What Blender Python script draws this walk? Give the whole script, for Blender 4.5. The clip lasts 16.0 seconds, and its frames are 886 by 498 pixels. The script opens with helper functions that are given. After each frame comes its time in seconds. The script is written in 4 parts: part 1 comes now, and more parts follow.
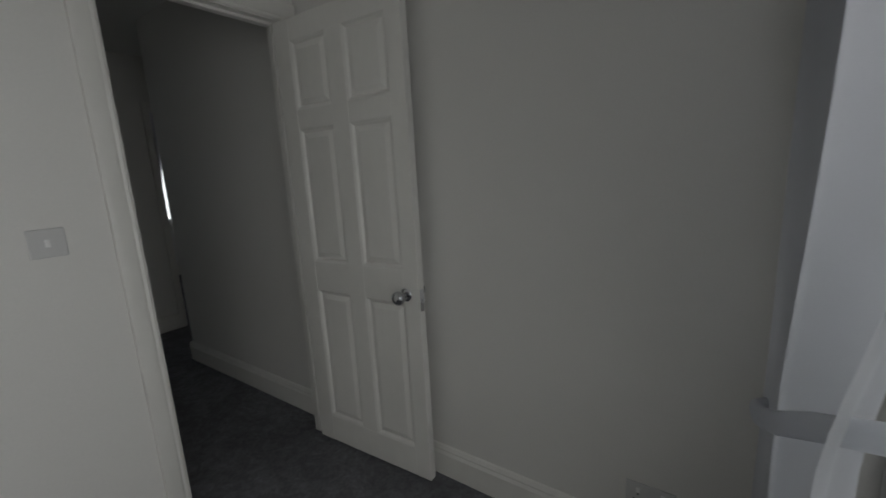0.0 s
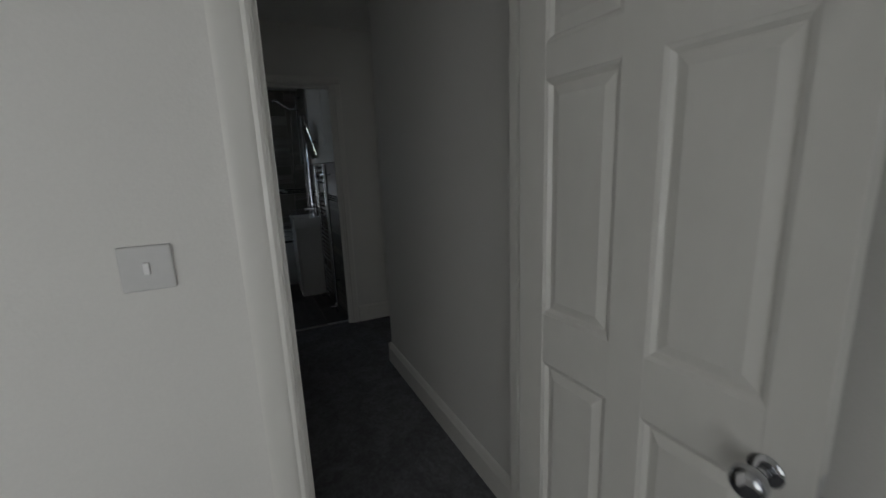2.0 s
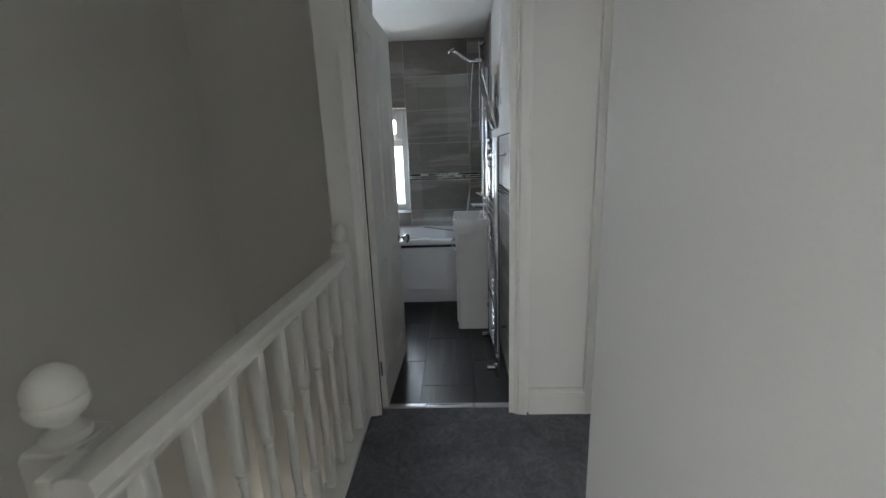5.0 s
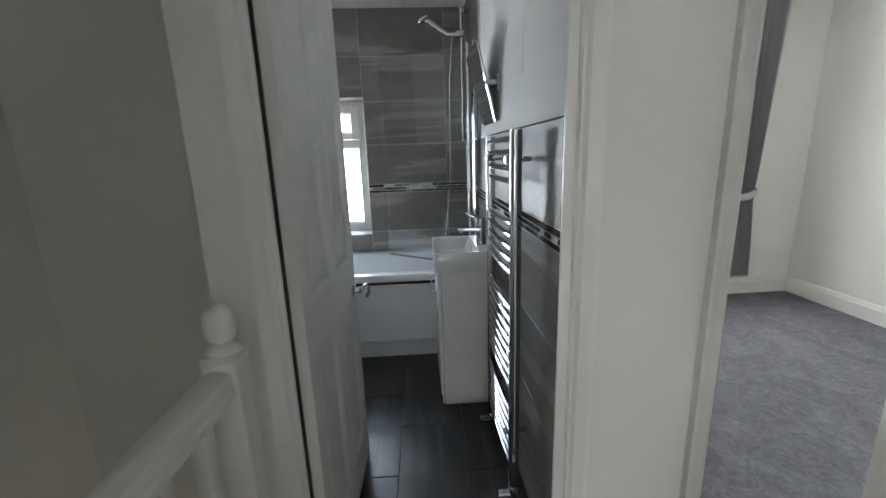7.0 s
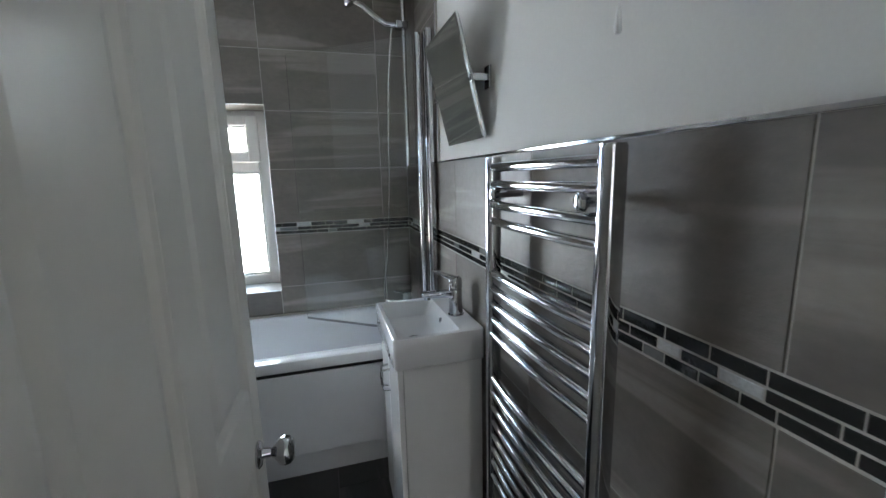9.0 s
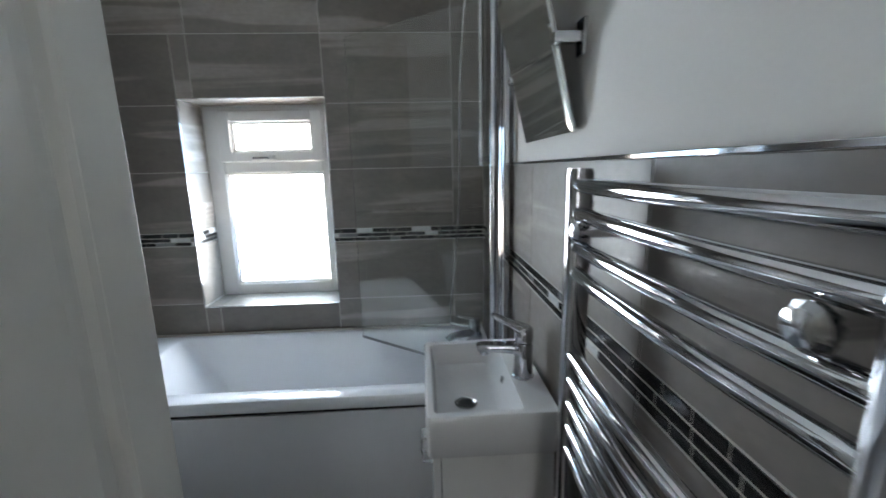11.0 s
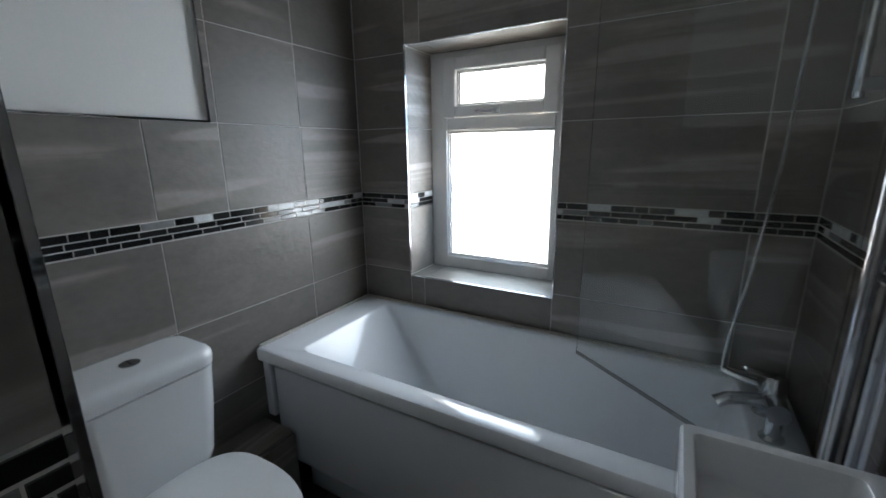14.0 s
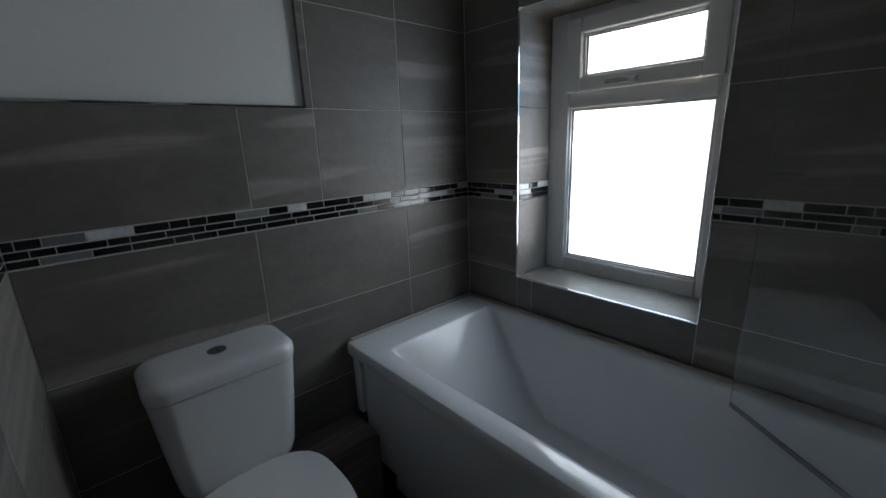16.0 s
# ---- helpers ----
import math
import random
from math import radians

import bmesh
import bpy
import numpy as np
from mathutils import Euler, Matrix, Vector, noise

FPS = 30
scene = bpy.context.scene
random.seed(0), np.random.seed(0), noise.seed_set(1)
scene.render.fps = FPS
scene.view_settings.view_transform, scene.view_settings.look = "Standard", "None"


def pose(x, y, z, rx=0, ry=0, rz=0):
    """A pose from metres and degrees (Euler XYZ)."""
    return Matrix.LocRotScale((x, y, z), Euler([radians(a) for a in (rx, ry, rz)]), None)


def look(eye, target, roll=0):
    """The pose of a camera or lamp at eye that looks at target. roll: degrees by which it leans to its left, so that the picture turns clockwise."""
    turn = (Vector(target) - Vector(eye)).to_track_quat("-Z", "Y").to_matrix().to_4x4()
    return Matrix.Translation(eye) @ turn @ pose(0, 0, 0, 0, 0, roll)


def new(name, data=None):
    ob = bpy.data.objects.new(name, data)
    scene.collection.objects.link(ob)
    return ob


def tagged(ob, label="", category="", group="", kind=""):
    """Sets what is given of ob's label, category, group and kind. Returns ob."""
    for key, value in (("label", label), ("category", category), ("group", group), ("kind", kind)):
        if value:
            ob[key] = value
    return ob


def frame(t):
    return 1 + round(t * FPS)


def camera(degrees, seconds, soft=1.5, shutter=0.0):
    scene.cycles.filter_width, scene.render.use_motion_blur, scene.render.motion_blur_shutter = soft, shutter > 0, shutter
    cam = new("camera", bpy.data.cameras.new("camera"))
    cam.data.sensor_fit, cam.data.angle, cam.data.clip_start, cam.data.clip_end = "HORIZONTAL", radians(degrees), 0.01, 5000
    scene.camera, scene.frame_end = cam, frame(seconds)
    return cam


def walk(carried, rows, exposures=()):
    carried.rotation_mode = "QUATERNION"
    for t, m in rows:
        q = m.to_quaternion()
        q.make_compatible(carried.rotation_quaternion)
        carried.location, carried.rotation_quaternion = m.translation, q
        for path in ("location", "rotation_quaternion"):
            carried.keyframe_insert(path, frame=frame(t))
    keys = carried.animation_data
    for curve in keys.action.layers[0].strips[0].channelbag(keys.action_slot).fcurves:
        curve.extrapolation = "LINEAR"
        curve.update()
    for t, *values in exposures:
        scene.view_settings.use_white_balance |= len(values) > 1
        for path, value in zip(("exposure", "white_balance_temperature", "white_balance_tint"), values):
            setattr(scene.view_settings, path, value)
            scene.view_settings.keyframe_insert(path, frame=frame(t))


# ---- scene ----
cam = camera(94.7, 16.0, 1.5, 0.3)
PATH = [
    (0, (0.362, 0.095, 1.331), (-0.773, 1.697, 0.953), -3.1),
    (0.5, (0.269, 0.118, 1.329), (-1.059, 1.554, 0.912), -2.2),
    (1, (0.07, 0.209, 1.332), (-1.373, 1.526, 0.904), -2.8),
    (1.5, (-0.132, 0.361, 1.321), (-1.75, 1.443, 0.859), -4.3),
    (2, (-0.383, 0.589, 1.352), (-2.152, 1.429, 0.944), -2.2),
    (2.5, (-0.618, 0.736, 1.33), (-2.471, 1.36, 0.908), -2.6),
    (3, (-0.889, 0.88, 1.339), (-2.797, 1.303, 0.914), -2.8),
    (3.5, (-1.212, 0.956, 1.346), (-3.161, 1.123, 0.929), -1.8),
    (4, (-1.434, 1.046, 1.354), (-3.381, 0.989, 0.898), -2.5),
    (4.2, (-1.547, 1.046, 1.339), (-3.489, 0.966, 0.868), -2.1),
    (6.3, (-2.616, 1.021, 1.329), (-4.561, 0.956, 0.867), -1.9),
    (6.5, (-2.711, 0.994, 1.333), (-4.657, 0.982, 0.872), -2.1),
    (7, (-2.91, 0.947, 1.323), (-4.854, 1.053, 0.867), -1.9),
    (7.5, (-3.138, 0.946, 1.313), (-5.073, 1.186, 0.871), -2.2),
    (8, (-3.362, 0.927, 1.331), (-5.282, 1.256, 0.878), -2.1),
    (8.5, (-3.519, 0.867, 1.36), (-5.418, 1.333, 0.939), -1.2),
    (8.7, (-3.583, 0.826, 1.345), (-5.472, 1.379, 0.992), -1.4),
    (10.8, (-3.957, 0.986, 1.381), (-5.892, 1.266, 0.962), -0.6),
    (11, (-4.025, 1.013, 1.391), (-5.985, 1.109, 1.005), -1.3),
    (11.5, (-4.152, 1.019, 1.375), (-6.11, 0.866, 0.998), -0.8),
    (12, (-4.272, 1.006, 1.364), (-6.218, 0.747, 0.987), -1.6),
    (12.5, (-4.326, 1.002, 1.358), (-6.251, 0.657, 0.938), -2.1),
    (13, (-4.383, 0.998, 1.348), (-6.274, 0.509, 0.92), -1.4),
    (13.5, (-4.445, 0.98, 1.33), (-6.263, 0.268, 0.894), -1.0),
    (14, (-4.52, 0.958, 1.307), (-6.206, -0.008, 0.833), -0.7),
    (14.5, (-4.606, 0.957, 1.291), (-6.124, -0.256, 0.815), -1.2),
    (15, (-4.662, 0.93, 1.292), (-6.072, -0.406, 0.817), -1.3),
    (15.5, (-4.7, 0.926, 1.292), (-6.058, -0.459, 0.806), -1.8),
    (16, (-4.75, 0.901, 1.286), (-6.042, -0.537, 0.775), -2.2),
]
EXPOSURES = [(0.0, -2.35), (0.5, -2.15), (1.0, -2.1), (1.5, -2.12), (2.0, -2.05), (2.5, -2.0), (3.0, -1.72), (3.5, -0.75), (4.0, 0.0), (4.2, 0.25), (6.3, 1.25), (7.5, 1.2), (8.7, 1.25), (11.0, 1.15), (11.5, 0.8), (12.0, 0.33), (12.5, -0.05), (13.0, -0.15), (13.5, -0.13), (14.0, 0.05), (14.5, 0.08), (15.0, -0.33), (15.5, -0.72), (16.0, -1.12)]
walk(cam, [(t, look(eye, target, roll)) for t, eye, target, roll in PATH], EXPOSURES)
BATH_W, BED_W, BACK_W, FILL_W = 8.4, 62.0, 18.5, 5.0

# ---- world, daylight and stairwell fill ----
world = bpy.data.worlds.new("sky")
scene.world = world
world.use_nodes = True
wn = world.node_tree.nodes
sky = wn.new("ShaderNodeTexSky")
sky.sky_type, sky.sun_disc, sky.sun_elevation, sky.sun_rotation = "NISHITA", False, radians(50), radians(180)
world.node_tree.links.new(sky.outputs[0], wn["Background"].inputs[0])
wn["Background"].inputs[1].default_value = 0.1
sun = new("sun", bpy.data.lights.new("sun", "SUN"))
sun.data.energy, sun.data.angle, sun.data.color = 2.5, radians(0.5), (1.0, 0.95, 0.88)
sun.matrix_world = look((0.4, -10, 12), (0, 0, 0))


def area_lamp(name, place, target, width, height, watts, colour, spread=180):
    """An area lamp, for the sky's light at a window and for added fill."""
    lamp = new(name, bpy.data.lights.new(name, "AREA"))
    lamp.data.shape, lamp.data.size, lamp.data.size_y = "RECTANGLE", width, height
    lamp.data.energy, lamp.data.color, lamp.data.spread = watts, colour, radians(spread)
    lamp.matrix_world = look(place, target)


area_lamp("bathroom_sky", (-6.235, 0.24, 1.23), (-5.235, 0.02, 1.05), 0.50, 0.84, BATH_W * 0.66, (0.48, 0.72, 1.0), 170)
area_lamp("bathroom_ground_light", (-6.237, 0.24, 1.23), (-5.237, 0.04, 1.52), 0.50, 0.84, BATH_W * 0.45, (1.0, 0.89, 0.76), 175)
area_lamp("bedroom_sky", (0.93, -0.50, 1.30), (-1.0, -0.80, 0.80), 3.2, 1.45, BED_W, (0.99, 0.98, 0.985))
area_lamp("back_room_sky", (-6.50, 2.77, 1.60), (-5.0, 2.77, 1.3), 1.30, 1.62, BACK_W, (1.0, 0.98, 1.0))
# Unseen lamp added at the stair foot, as fill for the stairwell walls.
area_lamp("downstairs_daylight", (-4.20, -0.02, -2.50), (-4.14, -0.03, 1.0), 0.50, 0.6, FILL_W, (1.0, 0.95, 0.87))

# ---- materials ----


def material(name, colour, rough=0.5, metal=0.0, grain=40.0, vary=0.06, bump=0.1, spec=0.5, stain=2.5, stretch=(1, 1, 1), per_object=0.0, coat=0.0):
    """A surface with grain and slow stains in colour and relief."""
    m = bpy.data.materials.new(name)
    m.use_nodes = True
    n, l = m.node_tree.nodes, m.node_tree.links
    p = n["Principled BSDF"]
    p.inputs["Metallic"].default_value = metal
    p.inputs["Specular IOR Level"].default_value = spec
    p.inputs["Coat Weight"].default_value = coat
    p.inputs["Coat Roughness"].default_value = 0.04
    tc, mp = n.new("ShaderNodeTexCoord"), n.new("ShaderNodeMapping")
    mp.inputs["Scale"].default_value = stretch
    l.new(tc.outputs["Object"], mp.inputs[0])
    if per_object:
        info, mul = n.new("ShaderNodeObjectInfo"), n.new("ShaderNodeMath")
        mul.operation, mul.inputs[1].default_value = "MULTIPLY", 37.0
        l.new(info.outputs["Random"], mul.inputs[0])
        l.new(mul.outputs[0], mp.inputs["Location"])
    fine, slow = n.new("ShaderNodeTexNoise"), n.new("ShaderNodeTexNoise")
    fine.inputs["Scale"].default_value, fine.inputs["Detail"].default_value = grain, 6
    slow.inputs["Scale"].default_value, slow.inputs["Detail"].default_value = stain, 4
    l.new(mp.outputs[0], fine.inputs[0]), l.new(mp.outputs[0], slow.inputs[0])
    mix = n.new("ShaderNodeMath")
    mix.operation = "ADD"
    l.new(fine.outputs[0], mix.inputs[0]), l.new(slow.outputs[0], mix.inputs[1])
    ramp = n.new("ShaderNodeMapRange")
    ramp.inputs[1].default_value, ramp.inputs[2].default_value = 0.6, 1.4
    ramp.inputs[3].default_value, ramp.inputs[4].default_value = 1 - vary, 1 + vary
    l.new(mix.outputs[0], ramp.inputs[0])
    tint = n.new("ShaderNodeMix")
    tint.data_type, tint.blend_type, tint.inputs[0].default_value = "RGBA", "MULTIPLY", 1.0
    tint.inputs[6].default_value = (*colour, 1)
    l.new(ramp.outputs[0], tint.inputs[7])
    l.new(tint.outputs[2], p.inputs["Base Color"])
    rr = n.new("ShaderNodeMapRange")
    rr.inputs[1].default_value, rr.inputs[2].default_value = 0.3, 0.7
    rr.inputs[3].default_value, rr.inputs[4].default_value = max(0.02, rough * 0.85), min(1.0, rough * 1.15)
    l.new(slow.outputs[0], rr.inputs[0]), l.new(rr.outputs[0], p.inputs["Roughness"])
    if bump:
        b = n.new("ShaderNodeBump")
        b.inputs["Strength"].default_value, b.inputs["Distance"].default_value = bump, 0.004
        l.new(fine.outputs[0], b.inputs["Height"]), l.new(b.outputs[0], p.inputs["Normal"])
    return m


def stone_tile(name, dark, light, rough, relief=0.36):
    """Porcelain with drawn-out sandy strata and faint scratches; every tile cut from another place."""
    m = material(name, dark, rough, 0, 34, 0.15, relief, 0.5, 9, (1, 1, 1.6), 1)
    n, l = m.node_tree.nodes, m.node_tree.links
    p = n["Principled BSDF"]
    tc = n.new("ShaderNodeTexCoord")
    mp, info, off = n.new("ShaderNodeMapping"), n.new("ShaderNodeObjectInfo"), n.new("ShaderNodeMath")
    mp.inputs["Scale"].default_value = (0.55, 1.0, 1.0)
    mp.inputs["Rotation"].default_value = (0, 0.05, 0)
    off.operation, off.inputs[1].default_value = "MULTIPLY", 91.0
    l.new(info.outputs["Random"], off.inputs[0]), l.new(off.outputs[0], mp.inputs["Location"])
    l.new(tc.outputs["Object"], mp.inputs[0])

    def streaks(across, up, scale, detail, low, high, twist):
        squash, noise, span = n.new("ShaderNodeMapping"), n.new("ShaderNodeTexNoise"), n.new("ShaderNodeMapRange")
        squash.inputs["Scale"].default_value = (across, 1.0, up)
        noise.inputs["Scale"].default_value, noise.inputs["Detail"].default_value, noise.inputs["Distortion"].default_value = scale, detail, twist
        span.interpolation_type = "SMOOTHSTEP"
        span.inputs[1].default_value, span.inputs[2].default_value = low, high
        l.new(mp.outputs[0], squash.inputs[0]), l.new(squash.outputs[0], noise.inputs[0]), l.new(noise.outputs[0], span.inputs[0])
        return span

    patch = streaks(0.8, 5.0, 1.5, 2, 0.54, 0.60, 0.2)
    lines = streaks(0.7, 10.0, 2.0, 7, 0.36, 0.64, 0.5)
    cloud = streaks(1.3, 1.6, 4.0, 5, 0.25, 0.80, 0.6)
    fill, both, add = n.new("ShaderNodeMapRange"), n.new("ShaderNodeMath"), n.new("ShaderNodeMath")
    fill.inputs[3].default_value, fill.inputs[4].default_value = 0.10, 0.95
    both.operation, add.operation, add.use_clamp = "MULTIPLY", "MULTIPLY_ADD", True
    l.new(lines.outputs[0], fill.inputs[0]), l.new(fill.outputs[0], both.inputs[0]), l.new(patch.outputs[0], both.inputs[1])
    l.new(cloud.outputs[0], add.inputs[0]), l.new(both.outputs[0], add.inputs[2])
    add.inputs[1].default_value = 0.22
    shift, tone = n.new("ShaderNodeMath"), n.new("ShaderNodeMath")
    shift.operation, tone.operation = "MULTIPLY_ADD", "ADD"
    shift.inputs[1].default_value, shift.inputs[2].default_value = 0.34, -0.12
    l.new(info.outputs["Random"], shift.inputs[0]), l.new(add.outputs[0], tone.inputs[0]), l.new(shift.outputs[0], tone.inputs[1])
    ramp = n.new("ShaderNodeValToRGB")
    ramp.color_ramp.elements[0].position, ramp.color_ramp.elements[0].color = 0.0, (*dark, 1)
    ramp.color_ramp.elements[1].position, ramp.color_ramp.elements[1].color = 1.0, (*light, 1)
    l.new(tone.outputs[0], ramp.inputs[0])
    tint = [x for x in n if x.bl_idname == "ShaderNodeMix"][0]
    l.new(ramp.outputs[0], tint.inputs[6])
    return m


def pile(name, colour):
    """Cut-pile carpet: fine tufts, and soft patches where feet and the vacuum cleaner have brushed it."""
    m = material(name, colour, 0.95, 0, 420, 0.22, 0.8, 0.1, 60)
    n, l = m.node_tree.nodes, m.node_tree.links
    tc = n.new("ShaderNodeTexCoord")
    last = [x for x in n if x.bl_idname == "ShaderNodeMix"][0]
    for scale, detail, twist, low, high in ((2.6, 4, 1.6, 0.91, 1.10), (9.0, 6, 2.4, 0.91, 1.09), (38.0, 4, 1.0, 0.93, 1.07)):
        noise, span, mix = n.new("ShaderNodeTexNoise"), n.new("ShaderNodeMapRange"), n.new("ShaderNodeMix")
        noise.inputs["Scale"].default_value, noise.inputs["Detail"].default_value, noise.inputs["Distortion"].default_value = scale, detail, twist
        span.interpolation_type = "SMOOTHSTEP"
        span.inputs[1].default_value, span.inputs[2].default_value = 0.40, 0.60
        span.inputs[3].default_value, span.inputs[4].default_value = low, high
        mix.data_type, mix.blend_type, mix.inputs[0].default_value = "RGBA", "MULTIPLY", 1.0
        l.new(tc.outputs["Object"], noise.inputs[0]), l.new(noise.outputs[0], span.inputs[0])
        l.new(last.outputs[2], mix.inputs[6]), l.new(span.outputs[0], mix.inputs[7])
        last = mix
    l.new(last.outputs[2], n["Principled BSDF"].inputs["Base Color"])
    return m


WHITE_WALL = material("white_wall_paint", (0.74, 0.73, 0.70), 0.75, 0, 160, 0.03, 0.12, 0.3, 1.2)
CREAM_WALL = material("warm_white_wall_paint", (0.72, 0.71, 0.675), 0.75, 0, 160, 0.04, 0.12, 0.3, 1.2)
CEILING = material("ceiling_paint", (0.80, 0.80, 0.78), 0.85, 0, 120, 0.03, 0.1, 0.2)
GLOSS = material("white_gloss_paint", (0.78, 0.77, 0.73), 0.36, 0, 25, 0.03, 0.015, 0.5, 4, (1, 1, 0.5))
CARPET = pile("grey_carpet", (0.160, 0.163, 0.176))
TILE = stone_tile("grey_stone_tile", (0.148, 0.132, 0.116), (0.300, 0.272, 0.243), 0.44)
FLOOR_TILE = stone_tile("dark_floor_tile", (0.024, 0.022, 0.021), (0.068, 0.063, 0.060), 0.36, 0.10)
GROUT = material("pale_grey_grout", (0.52, 0.50, 0.46), 0.9, 0, 300, 0.08, 0.3, 0.2)
DARK_GROUT = material("grey_grout", (0.12, 0.118, 0.115), 0.9, 0, 300, 0.08, 0.3, 0.2)
CHROME = material("chrome", (0.55, 0.56, 0.58), 0.06, 1, 90, 0.02, 0.0, 0.5)
SATIN = material("satin_metal", (0.62, 0.62, 0.63), 0.28, 1, 200, 0.04, 0.02, 0.5)
CERAMIC = material("white_ceramic", (0.73, 0.735, 0.74), 0.07, 0, 12, 0.015, 0.0, 0.5, 2, coat=0.4)
ACRYLIC = material("white_acrylic", (0.68, 0.69, 0.705), 0.06, 0, 12, 0.02, 0.0, 0.5, 2)
UPVC = material("white_plastic", (0.80, 0.80, 0.79), 0.32, 0, 60, 0.02, 0.02)
VANITY = material("white_gloss_board", (0.78, 0.78, 0.77), 0.16, 0, 20, 0.02, 0.0)
BLACK = material("black_rubber_and_gap", (0.02, 0.02, 0.02), 0.6, 0, 80, 0.1, 0.1)
# Near-black that stands in for the shade inside gaps and holes.
DARK = material("gap_shade", (0.015, 0.014, 0.013), 0.9)
CURTAIN = material("grey_curtain_cloth", (0.56, 0.55, 0.57), 0.95, 0, 500, 0.08, 0.5, 0.1, 6)
SHEER = material("white_curtain_cloth", (0.72, 0.72, 0.74), 0.95, 0, 500, 0.06, 0.4, 0.1, 6)
sn, sl = SHEER.node_tree.nodes, SHEER.node_tree.links
through_cloth, blend = sn.new("ShaderNodeBsdfTranslucent"), sn.new("ShaderNodeMixShader")
through_cloth.inputs[0].default_value, blend.inputs[0].default_value = (0.75, 0.77, 0.80, 1), 0.55
sl.new(sn["Principled BSDF"].outputs[0], blend.inputs[1]), sl.new(through_cloth.outputs[0], blend.inputs[2])
sl.new(blend.outputs[0], sn["Material Output"].inputs[0])
SILVER = material("mirror_silver", (0.86, 0.90, 0.88), 0.025, 1, 8, 0.03, 0.0)
SILICONE = material("aged_beige_silicone", (0.42, 0.39, 0.34), 0.5, 0, 80, 0.12, 0.1)
SEAL = material("grey_seal", (0.20, 0.205, 0.21), 0.40, 0, 60, 0.05, 0.1)
BRICK_OUT = material("pale_stone_outside", (0.55, 0.52, 0.47), 0.9, 0, 30, 0.15, 0.4)

PLATE = material("grey_plastic_plate", (0.58, 0.58, 0.57), 0.35, 0, 60, 0.03, 0.02)
MOSAIC = material("glass_mosaic", (0.05, 0.05, 0.055), 0.10, 0, 200, 0.25, 0.05, 0.6, 20, (1, 1, 1), 1)
n_, l_ = MOSAIC.node_tree.nodes, MOSAIC.node_tree.links
info_, ramp_ = n_.new("ShaderNodeObjectInfo"), n_.new("ShaderNodeValToRGB")
ramp_.color_ramp.interpolation = "CONSTANT"
for e_, (at_, c_) in zip([ramp_.color_ramp.elements[0], ramp_.color_ramp.elements[1], *(ramp_.color_ramp.elements.new(v) for v in (0.58, 0.80, 0.90))],
                         ((0.0, 0.012), (0.34, 0.05), (0.58, 0.022), (0.80, 0.22), (0.90, 0.62))):
    e_.position, e_.color = at_, (c_ * 0.97, c_, c_ * 1.0, 1)
l_.new(info_.outputs["Random"], ramp_.inputs[0])
l_.new(ramp_.outputs[0], [x for x in n_ if x.bl_idname == "ShaderNodeMix"][0].inputs[6])


def glass(name, rough, colour=(1, 1, 1)):
    m = bpy.data.materials.new(name)
    m.use_nodes = True
    p = m.node_tree.nodes["Principled BSDF"]
    p.inputs["Base Color"].default_value = (*colour, 1)
    p.inputs["Transmission Weight"].default_value, p.inputs["Roughness"].default_value, p.inputs["IOR"].default_value = 1.0, rough, 1.45
    return m


CLEAR = glass("clear_glass", 0.0, (0.97, 1.0, 0.985))
FROST = glass("frosted_glass", 0.25)


def glow(name, colour, strength):
    m = bpy.data.materials.new(name)
    m.use_nodes = True
    p = m.node_tree.nodes["Principled BSDF"]
    p.inputs["Base Color"].default_value = (*colour, 1)
    p.inputs["Emission Color"].default_value, p.inputs["Emission Strength"].default_value = (*colour, 1), strength
    return m


BRIGHT_SKY = glow("bright_sky", (0.93, 0.97, 1.0), 4.0)
DULL_SKY = glow("dull_sky", (0.93, 0.97, 1.0), 0.8)

# ---- building helpers ----


def mesh_of(name, bm, mat, smooth=False):
    me = bpy.data.meshes.new(name)
    bmesh.ops.recalc_face_normals(bm, faces=bm.faces[:])
    bm.to_mesh(me)
    bm.free()
    me.materials.append(mat)
    if smooth:
        me.polygons.foreach_set("use_smooth", [True] * len(me.polygons))
        me.set_sharp_from_angle(angle=radians(38))
    return me


def part(name, bm, mat, parent=None, label="", smooth=False):
    ob = new(name, mesh_of(name, bm, mat, smooth))
    if parent:
        ob.parent = parent
        if parent.type == "EMPTY":
            ob.matrix_parent_inverse = parent.matrix_basis.inverted()
    return tagged(ob, label)


def thing(name, place, label, category, group="", kind=""):
    ob = new(name)
    ob.location = place
    ob.empty_display_size = 0.05
    ob.matrix_basis = Matrix.Translation(place)
    return tagged(ob, label, category, group, kind)


def boxes(*spans, bevel=0.0):
    """Boxes from (x0, x1, y0, y1, z0, z1), bevelled."""
    bm = bmesh.new()
    for x0, x1, y0, y1, z0, z1 in spans:
        m = Matrix.Translation(((x0 + x1) / 2, (y0 + y1) / 2, (z0 + z1) / 2)) @ Matrix.Diagonal((abs(x1 - x0), abs(y1 - y0), abs(z1 - z0), 1))
        bmesh.ops.create_cube(bm, size=1, matrix=m)
    if bevel:
        bmesh.ops.bevel(bm, geom=bm.edges[:], offset=bevel, segments=2, affect="EDGES", profile=0.5)
    return bm


